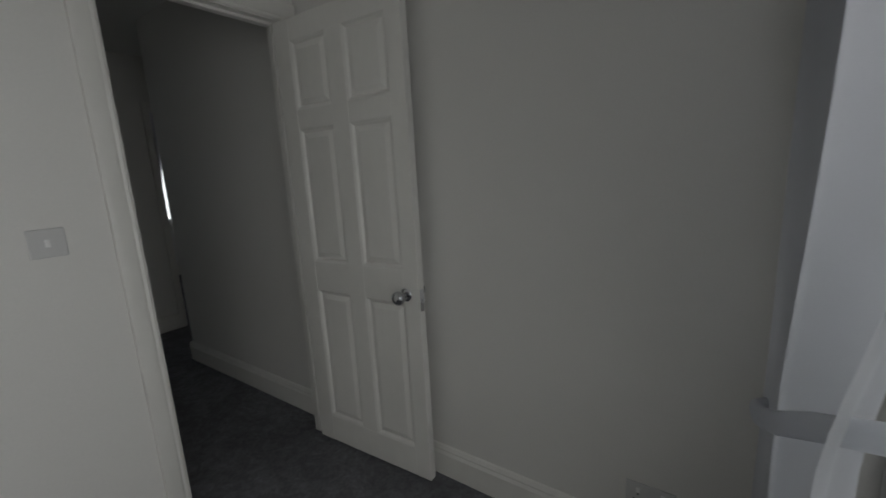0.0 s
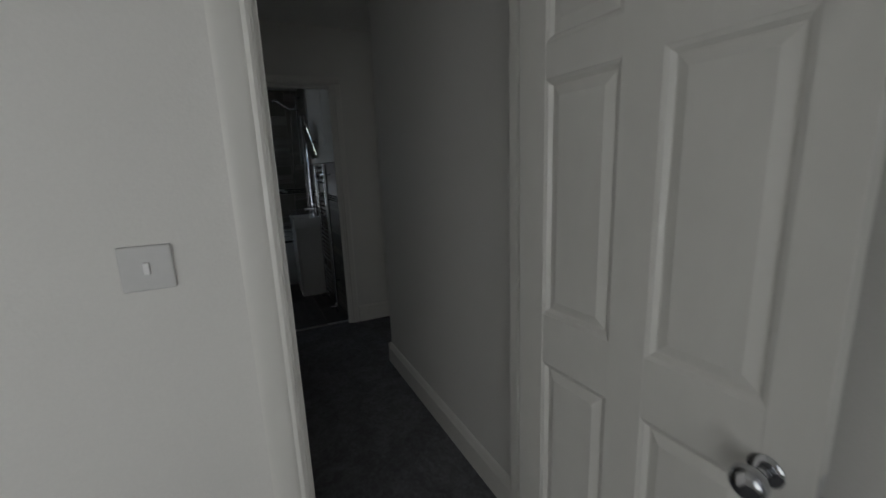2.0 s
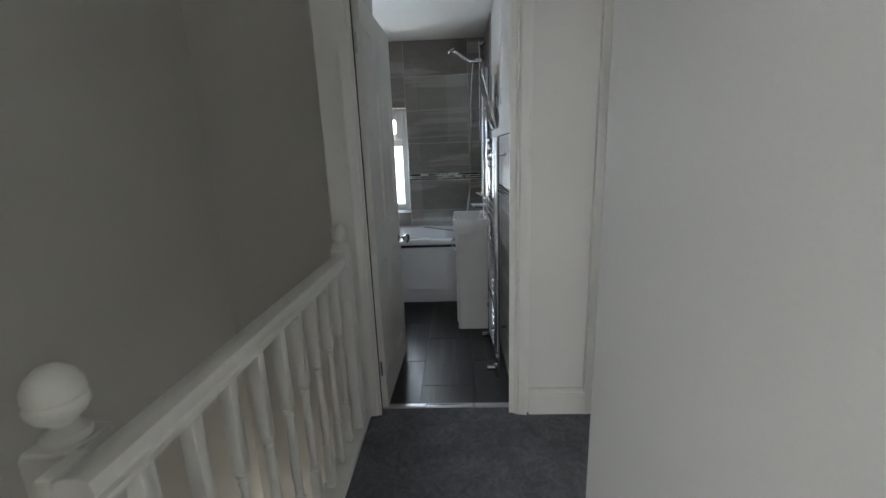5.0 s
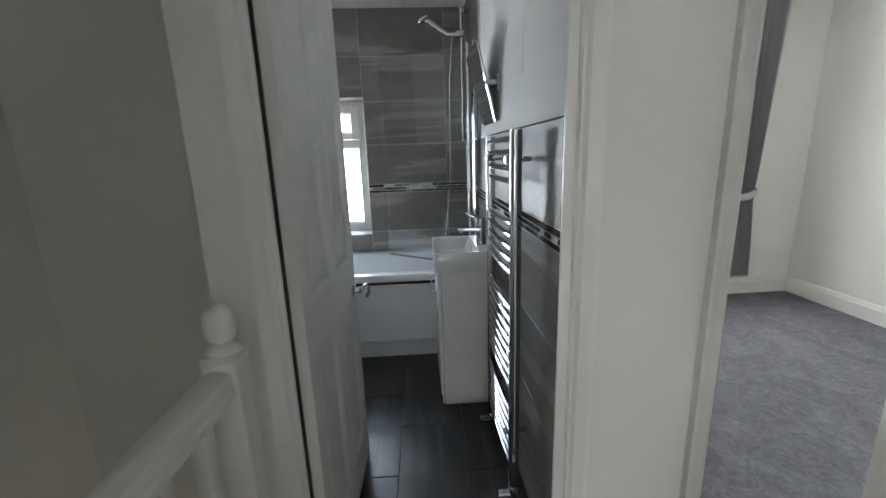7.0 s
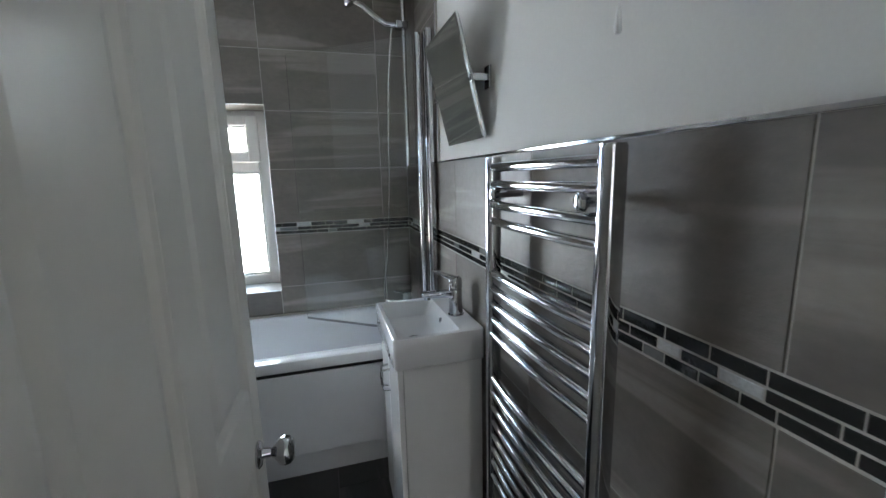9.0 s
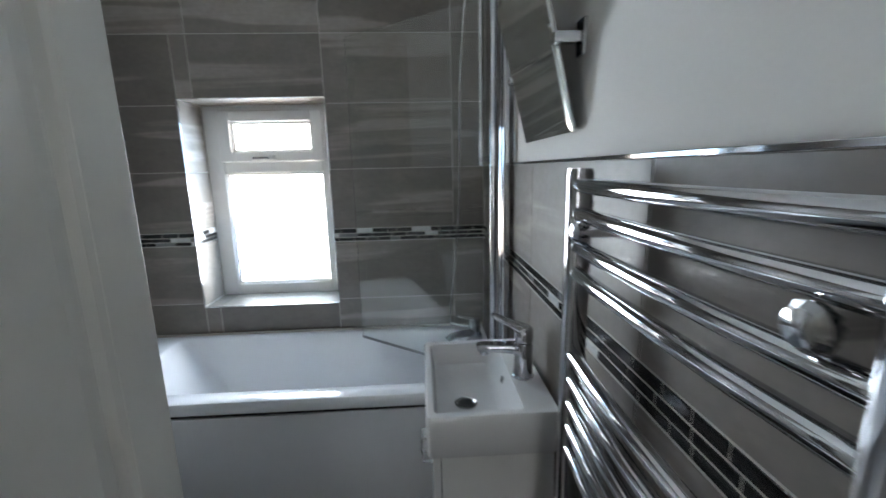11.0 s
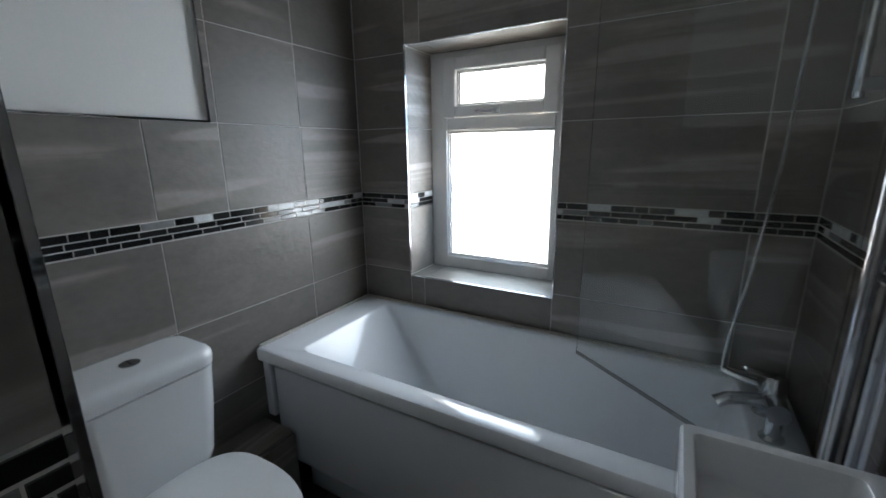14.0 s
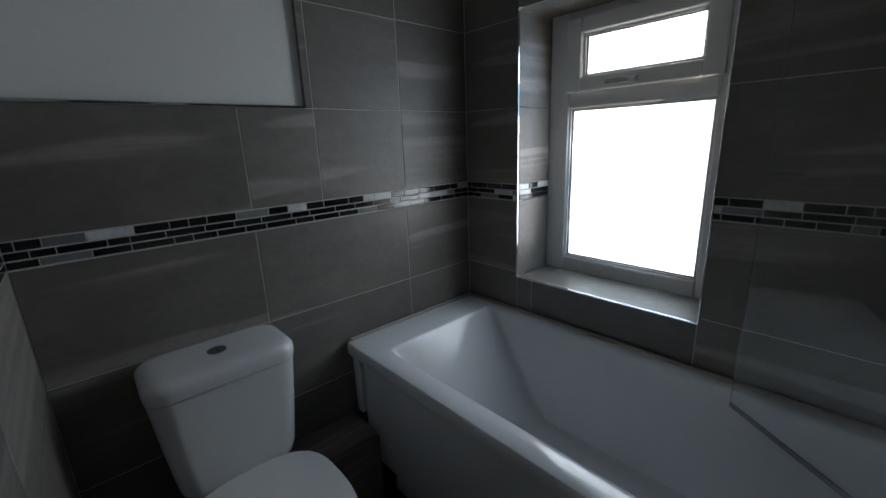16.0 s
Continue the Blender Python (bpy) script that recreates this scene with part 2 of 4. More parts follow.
def lathe(profile, m=Matrix(), steps=24, bm=None):
    """A turned shape from (radius, height) pairs round m's z."""
    bm = bm or bmesh.new()
    rings = []
    for r, z in profile:
        rings.append([bm.verts.new(m @ Vector((r * math.cos(a), r * math.sin(a), z))) for a in (2 * math.pi * k / steps for k in range(steps))])
    for a, b in zip(rings, rings[1:]):
        for k in range(steps):
            bm.faces.new((a[k], a[(k + 1) % steps], b[(k + 1) % steps], b[k]))
    for ring in (rings[0], rings[-1]):
        bm.faces.new(ring)
    return bm


def tube(points, r, steps=12, bm=None, ry=None):
    """A round (or, with ry, flattened) bar along points."""
    bm = bm or bmesh.new()
    pts = [Vector(p) for p in points]
    rings = []
    for i, p in enumerate(pts):
        ahead = (pts[min(i + 1, len(pts) - 1)] - pts[max(i - 1, 0)]).normalized()
        side = ahead.cross(Vector((0, 0, 1)))
        side = side.normalized() if side.length > 0.05 else Vector((0, 1, 0))
        up = side.cross(ahead).normalized()
        rings.append([bm.verts.new(p + side * r * math.cos(a) + up * (ry or r) * math.sin(a)) for a in (2 * math.pi * k / steps for k in range(steps))])
    for a, b in zip(rings, rings[1:]):
        for k in range(steps):
            bm.faces.new((a[k], a[(k + 1) % steps], b[(k + 1) % steps], b[k]))
    bm.faces.new(rings[0]), bm.faces.new(rings[-1])
    return bm


def extruded(outline, along, bm=None):
    """A closed outline (list of Vectors) swept by a vector."""
    bm = bm or bmesh.new()
    a = [bm.verts.new(Vector(p)) for p in outline]
    b = [bm.verts.new(Vector(p) + Vector(along)) for p in outline]
    bm.faces.new(a), bm.faces.new(b)
    for k in range(len(a)):
        bm.faces.new((a[k], a[(k + 1) % len(a)], b[(k + 1) % len(a)], b[k]))
    return bm


def moved(bm, m):
    bmesh.ops.transform(bm, matrix=m, verts=bm.verts[:])
    return bm


def wall(name, label, mat, *spans):
    return tagged(part(name, boxes(*spans), mat), label, "wall", kind="structure")


# ---- the shell ----
H1 = 2.42          # bedroom and landing ceiling
HB = 2.315         # bathroom ceiling
XB = -6.05         # bathroom window wall
YL, YR = -0.367, 1.32
YS = 1.388          # wall along bedroom and landing
XD = -3.845        # landing face of the bathroom door wall
XN, YN = -4.615, 0.588   # boxed-in stairwell corner
T = 0.010          # tile thickness with bed

wall("wall_bedroom", "white painted wall between bedroom and landing with a doorway", WHITE_WALL,
                    (-1.395, -1.315, -2.60, 0.615, 0, H1), (-1.395, -1.315, 1.330, YS, 0, H1), (-1.395, -1.315, 0.615, 1.330, 2.04, H1))
wall("wall_side", "plain white painted wall along bedroom and landing", WHITE_WALL, (-2.960, 0.95, YS, 1.52, 0, H1))
wall("wall_bedroom_back", "plain white painted bedroom wall", WHITE_WALL, (-1.435, 0.95, -2.72, -2.60, 0, H1))
wall("wall_bedroom_window", "white painted bedroom window wall behind curtains", WHITE_WALL,
     (0.62, 0.80, -2.60, -2.20, 0, H1), (0.62, 0.80, 1.28, YS, 0, H1), (0.62, 0.80, -2.20, 1.28, 0, 0.50), (0.62, 0.80, -2.20, 1.28, 2.05, H1))
wall("wall_alcove", "white painted return wall beside the landing", WHITE_WALL, (-2.960, -2.84, 1.52, 2.62, 0, H1))
wall("wall_alcove_end", "plain white painted end of the landing", WHITE_WALL, (-3.965, -2.84, 2.62, 2.74, 0, H1))
# The span above ceiling height is added only to block the sun.
wall("wall_landing_end", "white painted wall with bathroom and back bedroom doorways", WHITE_WALL,
                (XD - 0.12, XD, 0.455, 0.570, 0, H1), (XD - 0.12, XD, 1.377, 1.68, 0, H1), (XD - 0.12, XD, 0.570, 1.377, 2.015, H1),
                (XD - 0.12, XD, 1.68, 2.415, 2.015, H1), (XD - 0.12, XD, 2.415, 4.36, 0, H1), (XD - 0.12, XD, 1.43, 4.36, H1, 2.75))
wall("wall_stair", "warm white painted stairwell wall in shadow", CREAM_WALL, (-4.62, -1.395, -0.60, -0.48, -2.6, H1))
wall("wall_stair_end", "warm white painted end wall of the stairwell", CREAM_WALL, (-4.60, -4.49, -0.48, 0.455, -2.60, H1))
wall("wall_stair_side", "warm white painted stairwell wall beside the bathroom", CREAM_WALL, (-4.49, XD - 0.12, 0.455, 0.562, 0.0, H1), (-4.49, -1.395, 0.44, 0.56, -2.6, -0.22))
wall("wall_stair_start", "plain wall under the landing", CREAM_WALL, (-1.475, -1.395, -0.48, 0.44, -2.6, -0.22))
wall_left = wall("wall_bathroom_left", "tiled bathroom wall beside the toilet, painted white above", WHITE_WALL, (XB - 0.3, XN + 0.02, YL - 0.13, YL - T, -0.1, HB))
# Raised to 2.75, out of view, to block the sun.
wall_right = wall("wall_bathroom_right", "tiled bathroom wall with towel rail, painted white above", WHITE_WALL, (XB - 0.3, XD - 0.12, YR + T, YR + 0.11, -0.1, 2.75), (XD - 0.12, XD - 0.006, YR + T, YR + 0.026, -0.1, 2.05))
WY0, WY1, WZ0, WZ1 = -0.093, 0.574, 0.733, 1.730
wall_back = wall("wall_bathroom_window", "grey tiled wall with a deep window recess above the bath", WHITE_WALL,
                 (XB - 0.34, XB - T, YL - 0.1, WY0 - T, -0.1, HB + 0.1), (XB - 0.34, XB - T, WY1 + T, YR + 0.02, -0.1, HB + 0.1),
                 (XB - 0.34, XB - T, WY0 - T, WY1 + T, -0.1, WZ0 - T), (XB - 0.34, XB - T, WY0 - T, WY1 + T, WZ1 + T, HB + 0.1))
wall_nib = wall("wall_bathroom_boxing", "boxed-in corner beside the bathroom door, tiled and painted", WHITE_WALL,
                (XN + T, -4.60, YL - T, YN - T, 0, HB), (-4.60, XD - 0.12, 0.562, YN - T, 0, HB))
wall("wall_back_room_far", "white painted back bedroom wall with window recess", WHITE_WALL,
     (-6.40, -6.27, 3.57, 4.26, 0, 2.6), (-6.62, -6.40, 3.52, 3.57, 0, 2.6), (-6.62, -6.37, 2.1, 3.52, 0, 0.76), (-6.62, -6.37, 1.43, 2.1, 0, 2.6), (-6.62, -6.37, 2.1, 3.52, 2.44, 2.6))
wall("wall_back_room_side", "plain white painted back bedroom wall", WHITE_WALL, (-6.62, XD - 0.12, 4.26, 4.36, 0, 2.6))

tagged(part("floor_landing", boxes((-1.475, 0.95, -2.60, YS, -0.2, 0.0), (XD - 0.07, -1.475, 0.47, YS, -0.2, 0.0), (XD - 0.07, -2.960, YS, 2.62, -0.2, 0.0)), CARPET), "worn dark grey fitted carpet on bedroom and landing", "carpet", kind="structure")
tagged(part("floor_back_room", boxes((-6.42, XD - 0.06, 1.43, 4.26, -0.2, 0.002)), CARPET), "mid grey fitted carpet in the back bedroom", "carpet", kind="structure")
floor_bath = tagged(part("floor_bathroom", boxes((XB - T, XN + 0.02, YL - T, YR + T, -0.2, -0.008), (XN + 0.02, XD - 0.07, 0.565, YR + T, -0.2, -0.008)), DARK_GROUT), "dark grey porcelain plank tiles on bathroom floor", "floor", kind="structure")
tagged(part("ceiling", boxes((-3.965, 0.95, -2.72, 2.74, H1, H1 + 0.1), (-4.62, -3.965, -0.6, 0.600, H1, H1 + 0.1)), CEILING), "plain white ceiling over bedroom and landing", "ceiling", kind="structure")
tagged(part("ceiling_bathroom", boxes((XB - 0.3, XD - 0.12, YN, YR, HB, HB + 0.08), (XB - 0.3, XN, YL - 0.1, YN, HB, HB + 0.08)), CEILING), "plain white bathroom ceiling", "ceiling", kind="structure")
tagged(part("ceiling_back_room", boxes((-6.62, XD - 0.12, 1.43, 4.36, 2.6, 2.7)), CEILING), "plain white back bedroom ceiling", "ceiling", kind="structure")
# Unseen slab added over all rooms so that no sun leaks in.
tagged(part("roof", boxes((-6.9, 1.0, -2.9, 4.5, 2.76, 2.86)), CEILING), "unseen roof slab added to keep the sun out above the ceilings", "roof", kind="structure")
tagged(part("ground", boxes((-60, 60, -60, 60, -3.0, -2.6)), BRICK_OUT), "ground far below the windows", "ground", kind="structure")
tagged(part("threshold", moved(tube([(XD - 0.062, 0.61, 0.0), (XD - 0.062, 1.335, 0.0)], 0.020, 10, ry=0.007), Matrix()), SATIN, label="aluminium carpet strip at the bathroom door"), "", "threshold strip", kind="structure")

# skirting boards: a board with a moulded top
SKIRT = ((0, 0), (0.020, 0), (0.020, 0.105), (0.013, 0.118), (0.015, 0.124), (0.007, 0.138), (0, 0.142))


def skirting(name, a, b, side):
    """A skirting from a to b on the floor; side points from the wall into the room."""
    a, b, s = Vector((*a, 0)), Vector((*b, 0)), Vector((*side, 0))
    bm = extruded([a + s * u + Vector((0, 0, v)) for u, v in SKIRT], b - a)
    return tagged(part(name, bm, GLOSS), "white gloss moulded skirting board", "skirting board", kind="structure")


skirting("baseboard_side", (-2.980, YS), (-1.420, YS), (0, -1))
skirting("baseboard_bedroom", (-1.24, YS), (0.62, YS), (0, -1))
skirting("baseboard_switch", (-1.315, -2.6), (-1.315, 0.560), (1, 0))
skirting("baseboard_alcove", (-2.960, YS - 0.02), (-2.960, 2.62), (-1, 0))
skirting("baseboard_end", (XD, 1.380), (XD, 1.656), (1, 0))
skirting("baseboard_back_far", (-6.27, 3.57), (-6.27, 4.26), (1, 0))
skirting("baseboard_back_splay", (-6.37, 3.52), (-6.27, 3.57), (0.68, -0.73))
skirting("baseboard_back_window", (-6.37, 2.0), (-6.37, 3.52), (1, 0))
skirting("baseboard_back_side", (-6.27, 4.26), (-3.97, 4.26), (0, -1))

# ---- doorways and doors ----
ARCH = ((0, 0), (0.010, 0), (0.014, 0.006), (0.012, 0.014), (0.020, 0.024), (0.021, 0.048), (0.024, 0.056), (0.022, 0.068), (0, 0.068))


def architrave(name, x, side, y0, y1, top, wide=0.068):
    """Moulded frame round an opening in a wall across x; side is +1 or -1 along x."""
    bm = bmesh.new()
    k = wide / 0.068
    for y, way in ((y0, -1), (y1, 1)):
        extruded([Vector((x + side * d, y + way * (0.004 + w * k), 0)) for d, w in ARCH], (0, 0, top + 0.01), bm)
    extruded([Vector((x + side * d * 0.97, y0 - 0.004 - wide, top + 0.004 + w * k)) for d, w in ARCH], (0, y1 - y0 + 0.008 + 2 * wide, 0), bm)
    return tagged(part(name, bm, GLOSS, smooth=True), "white gloss moulded door architrave", "architrave", kind="structure")


def lining(name, x0, x1, y0, y1, top, stop_x):
    """Jambs and head of a doorway with a planted stop."""
    bm = boxes((x0, x1, y0 - 0.03, y0, 0, top + 0.03), (x0, x1, y1, y1 + 0.03, 0, top + 0.03), (x0, x1, y0, y1, top, top + 0.03),
               (stop_x, stop_x + 0.035, y0, y0 + 0.012, 0, top), (stop_x, stop_x + 0.035, y1 - 0.012, y1, 0, top), (stop_x, stop_x + 0.035, y0 + 0.012, y1 - 0.012, top - 0.012, top), bevel=0.002)
    return tagged(part(name, bm, GLOSS), "white gloss door lining with stop", "door frame", kind="structure")


lining("door_frame_1", -1.397, -1.313, 0.645, 1.300, 2.01, -1.385)
architrave("trim_1", -1.315, 1, 0.642, 1.303, 2.01, 0.074)
architrave("trim_2", -1.395, -1, 0.642, 1.303, 2.01)
lining("door_frame_2", XD - 0.122, XD + 0.002, 0.600, 1.347, 1.985, XD - 0.075)
architrave("trim_3", XD, 1, 0.624, 1.302, 1.985, 0.062)
lining("door_frame_3", XD - 0.122, XD + 0.002, 1.712, 2.385, 1.985, XD - 0.075)
architrave("trim_4", XD, 1, 1.712, 2.385, 1.985, 0.055)
tagged(part("trim_6", boxes((XD - 0.005, XD + 0.004, 1.280, 1.308, 0, 1.985), bevel=0.0015), GLOSS), "white painted edge of the bathroom door frame", "trim", kind="structure")
tagged(part("trim_5", boxes((XD, XD + 0.012, 0.457, 0.560, 0, H1), bevel=0.002), GLOSS), "white painted cover board beside the bathroom door", "trim", kind="structure")

SIX_PANEL = dict(xs=(0.096, 0.311, 0.401, 0.617), zs=((0.138, 0.797), (0.936, 1.529), (1.610, 1.892)))
FOUR_PANEL = dict(xs=(0.065, 0.284, 0.370, 0.586), zs=((0.15, 0.79), (0.93, 1.885)))
KNOB = ((0.026, 0), (0.027, 0.004), (0.022, 0.008), (0.011, 0.010), (0.009, 0.026), (0.013, 0.032), (0.025, 0.042), (0.029, 0.052), (0.027, 0.062), (0.018, 0.070), (0.004, 0.073))


def panel_door(name, label, width, height, m, knob_z, hinge_zs, latch_z, design):
    """A panelled door: hinge edge at x = 0, opening edge at x = width, faces at y = 0 and y = 0.036; m puts it in its place."""
    door = thing(name, m.translation, label, "door", kind="structure")
    xs = [0.0, *design["xs"], width]
    rows = design["zs"]
    frame_boxes = [(xs[0], xs[1], 0, 0.036, 0, height), (xs[4], xs[5], 0, 0.036, 0, height), (xs[2], xs[3], 0, 0.036, rows[0][0], rows[-1][1] + 0.001)]
    edges = [0.0, *(z for row in rows for z in row), height]
    for z0, z1 in zip(edges[::2], edges[1::2]):
        frame_boxes.append((xs[1], xs[4], 0.0008, 0.0352, z0, z1))
    panels = [(x0, x1, z0, z1) for z0, z1 in rows for x0, x1 in ((xs[1], xs[2]), (xs[3], xs[4]))]
    part("leaf", moved(boxes(*frame_boxes, bevel=0.0015), m), GLOSS, door)
    for x0, x1, z0, z1 in panels:
        bm = bmesh.new()
        for y_face, out in ((0.0, 1), (0.036, -1)):
            loops = []
            for inset, depth in ((0.0, 0.001), (0.008, 0.004), (0.016, 0.012), (0.020, 0.012), (0.042, 0.005), (0.046, 0.005)):
                y = y_face + out * depth
                loops.append([bm.verts.new((x0 + inset, y, z0 + inset)), bm.verts.new((x1 - inset, y, z0 + inset)), bm.verts.new((x1 - inset, y, z1 - inset)), bm.verts.new((x0 + inset, y, z1 - inset))])
            for a, b in zip(loops, loops[1:]):
                for q in range(4):
                    bm.faces.new((a[q], a[(q + 1) % 4], b[(q + 1) % 4], b[q]))
            bm.faces.new(loops[-1])
        part("panel", moved(bm, m), GLOSS, door)
    for y, turn in ((0.0, 90), (0.036, -90)):
        at = m @ pose(width - 0.062, y, knob_z, turn, 0, 0)
        handle = part("door_knob", lathe(KNOB[3:], at), CHROME, door, "round chrome door knob", True)
        part("rose", lathe(KNOB[:4], at), CHROME, handle, "chrome rose", True)
    part("latch_plate", moved(boxes((width, width + 0.0015, 0.006, 0.030, latch_z - 0.045, latch_z + 0.045), (width + 0.0015, width + 0.010, 0.012, 0.024, latch_z - 0.012, latch_z + 0.008)), m), SATIN, door, "worn steel latch plate")
    for z in hinge_zs:
        hinge = part("hinge", lathe(((0.0045, z - 0.04), (0.0055, z - 0.038), (0.0055, z + 0.038), (0.0045, z + 0.04)), m @ pose(-0.004, 0.020, 0), 10), SATIN, door, "steel butt hinge", True)
    return door


lean = math.degrees(math.atan2(0.030, 0.69))
panel_door("door_1", "white gloss six-panel door standing open against the wall", 0.69, 1.978, pose(-1.307, 1.267, 0.012, 0, 0, lean), 0.835, (0.25, 1.0, 1.75), 0.815, SIX_PANEL)
panel_door("door_2", "white gloss four-panel bathroom door standing open inwards", 0.654, 1.965, pose(XD - 0.036, 0.648, 0.012, 0, 0, 178.1), 0.79, (0.23, 1.78), 0.79, FOUR_PANEL)

# Black strip stands in for the deep shade of the hinge gap.
tagged(part("door_seal", boxes((XD - 0.034, XD - 0.026, 0.602, 0.618, 0.0, 1.99)), BLACK), "black strip painted as the shaded hinge gap of the bathroom door", "door seal", kind="structure")

# light switch and sockets


def plate(name, label, category, m, width, height):
    """A plate in the plane of m's x and z, facing its -y."""
    ob = thing(name, m.translation, label, category)
    part("faceplate", moved(boxes((-width / 2, width / 2, -0.009, 0, -height / 2, height / 2), bevel=0.003), m), PLATE if height > 0.08 else UPVC, ob)
    return ob


switch = plate("light_switch", "white plastic single light switch on the wall", "light switch", pose(-1.315, 0.404, 1.179, 0, 0, 90), 0.087, 0.087)
part("rocker", moved(boxes((-0.006, 0.006, -0.014, -0.008, -0.012, 0.012), bevel=0.002), pose(-1.315, 0.404, 1.179, 0, 0, 90)), UPVC, switch)
socket = plate("wall_socket", "white plastic double socket low on the wall", "socket", pose(0.215, YS, 0.255, 0, 0, 0), 0.146, 0.086)
for dx in (-0.036, 0.036):
    part("switch_rocker", moved(boxes((dx - 0.006, dx + 0.006, -0.013, -0.008, 0.010, 0.030), bevel=0.002), pose(0.215, YS, 0.255)), UPVC, socket)
    for px, pz in ((0, 0.004), (-0.011, -0.018), (0.011, -0.018)):
        # Each hole is a flat dark patch, its shade put into the colour.
        part("pin_hole", moved(boxes((dx + px - 0.003, dx + px + 0.003, -0.0095, -0.0088, pz - 0.003, pz + 0.003)), pose(0.215, YS, 0.255)), DARK, socket)

# ---- balustrade and stairs ----
balustrade = thing("balustrade", (-3.1, 0.50, 0), "white gloss wooden landing balustrade with turned spindles", "balustrade")
BALL = ((0.034, 0), (0.036, 0.006), (0.034, 0.016), (0.026, 0.022), (0.019, 0.030), (0.022, 0.036), (0.034, 0.046), (0.042, 0.060), (0.0425, 0.070), (0.0385, 0.076), (0.0415, 0.083), (0.040, 0.100), (0.032, 0.118), (0.018, 0.131), (0.004, 0.136))
HALF_BALL = ((0.034, 0), (0.037, 0.006), (0.034, 0.013), (0.022, 0.020), (0.020, 0.026), (0.029, 0.036), (0.032, 0.048), (0.0305, 0.056), (0.0325, 0.062), (0.031, 0.078), (0.025, 0.094), (0.013, 0.105), (0.003, 0.108))


def newel(x, y, height, w, finial):
    post = part("newel_post", boxes((x - w, x + w, y - w, y + w, -0.22, height), bevel=0.006), GLOSS, balustrade)
    part("ball_cap", lathe(finial, pose(x, y, height + 0.006), 28), GLOSS, post, smooth=True)
    part("cap_moulding", boxes((x - w * 0.92, x + w * 0.92, y - w * 0.92, y + w * 0.92, height - 0.001, height + 0.007), bevel=0.003), GLOSS, post)


newel(-2.552, 0.380, 0.878, 0.045, BALL)
newel(-3.738, 0.516, 0.920, 0.037, HALF_BALL)
rail_outline = ((-0.034, 0), (0.034, 0), (0.034, 0.014), (0.028, 0.020), (0.032, 0.034), (0.026, 0.050), (0.010, 0.057), (-0.010, 0.057), (-0.026, 0.050), (-0.032, 0.034), (-0.028, 0.020), (-0.034, 0.014))
RA, RB = Vector((-2.455, 0.478, 0.834)), Vector((-3.703, 0.512, 0.842))
part("handrail", extruded([RA + Vector((0, u, v)) for u, v in rail_outline], RB - RA), GLOSS, balustrade, smooth=True)
part("rail_return", boxes((-2.525, -2.454, 0.418, 0.447, 0.835, 0.887), bevel=0.006), GLOSS, balustrade)
part("base_rail", boxes((-3.83, -2.46, 0.470, 0.566, -0.22, 0.022), bevel=0.004), GLOSS, balustrade)
SPINDLE = ((0.0125, 0.0), (0.017, 0.006), (0.012, 0.016), (0.012, 0.02), (0.016, 0.026), (0.0125, 0.034), (0.0145, 0.06), (0.0165, 0.11), (0.0155, 0.17), (0.0125, 0.25), (0.0115, 0.29), (0.015, 0.298), (0.015, 0.306), (0.011, 0.312), (0.0165, 0.324), (0.0125, 0.332))
first = None
for k in range(9):
    x = -2.560 - 0.1325 * k
    y = 0.482 + 0.0034 * k
    bm = boxes((-0.0165, 0.0165, -0.0165, 0.0165, 0.0, 0.20), (-0.0165, 0.0165, -0.0165, 0.0165, 0.545, 0.818), bevel=0.003)
    lathe([(r, 0.2 + z * 1.04) for r, z in SPINDLE], Matrix(), 14, bm)
    if first is None:
        first = mesh_of("spindle", bm, GLOSS, True)
    else:
        bm.free()
    ob = new("spindle", first)
    ob.parent, ob.matrix_basis = balustrade, Matrix.Translation(Vector((x, y, 0.021)) - Vector((-3.1, 0.50, 0)))

stairs = thing("staircase", (-3.4, 0, -1.2), "carpeted stairs going down between walls in shadow", "stairs", kind="structure")
for k in range(9):
    x1, z = -1.48 - 0.27 * k, -0.19 * (k + 1)
    if x1 - 0.30 > -4.49:
        part("step", boxes((x1 - 0.29, x1, -0.48, 0.44, z - 0.19, z), bevel=0.01), CARPET, stairs)
part("wall_string", extruded([(-1.49, -0.478, 0.08), (-1.49, -0.478, -0.16), (-4.48, -0.478, -2.26), (-4.48, -0.478, -2.02)], (0, 0.022, 0)), GLOSS, stairs)

# ---- curtains ----


def curtain_sheet(path, top, bottom, folds, depth, narrow=None, steps=140, levels=26):
    """A hanging cloth along a line of plan; narrow(v) gives the share of its width at height v from 1 at the top to 0."""
    a, b = Vector((*path[0], 0)), Vector((*path[1], 0))
    across = (b - a).normalized().cross(Vector((0, 0, 1)))
    bm = bmesh.new()
    grid = []
    for j in range(levels + 1):
        v = 1 - j / levels
        z = bottom + (top - bottom) * v
        share, pull = narrow(v) if narrow else (1.0, 0.5)
        row = []
        for i in range(steps + 1):
            u = i / steps
            p = a.lerp(b, pull + (u - pull) * share)
            wave = math.sin(u * folds * 2 * math.pi + 0.6 * math.sin(u * 9)) + 0.35 * math.sin(u * folds * 4.3 * math.pi + 1.7 + v)
            row.append(bm.verts.new(p + across * depth * wave * (0.55 + 0.45 * share) + Vector((0, 0, z))))
        grid.append(row)
    for r0, r1 in zip(grid, grid[1:]):
        for i in range(steps):
            bm.faces.new((r0[i], r0[i + 1], r1[i + 1], r1[i]))
    bmesh.ops.solidify(bm, geom=bm.faces[:], thickness=0.004)
    return bm


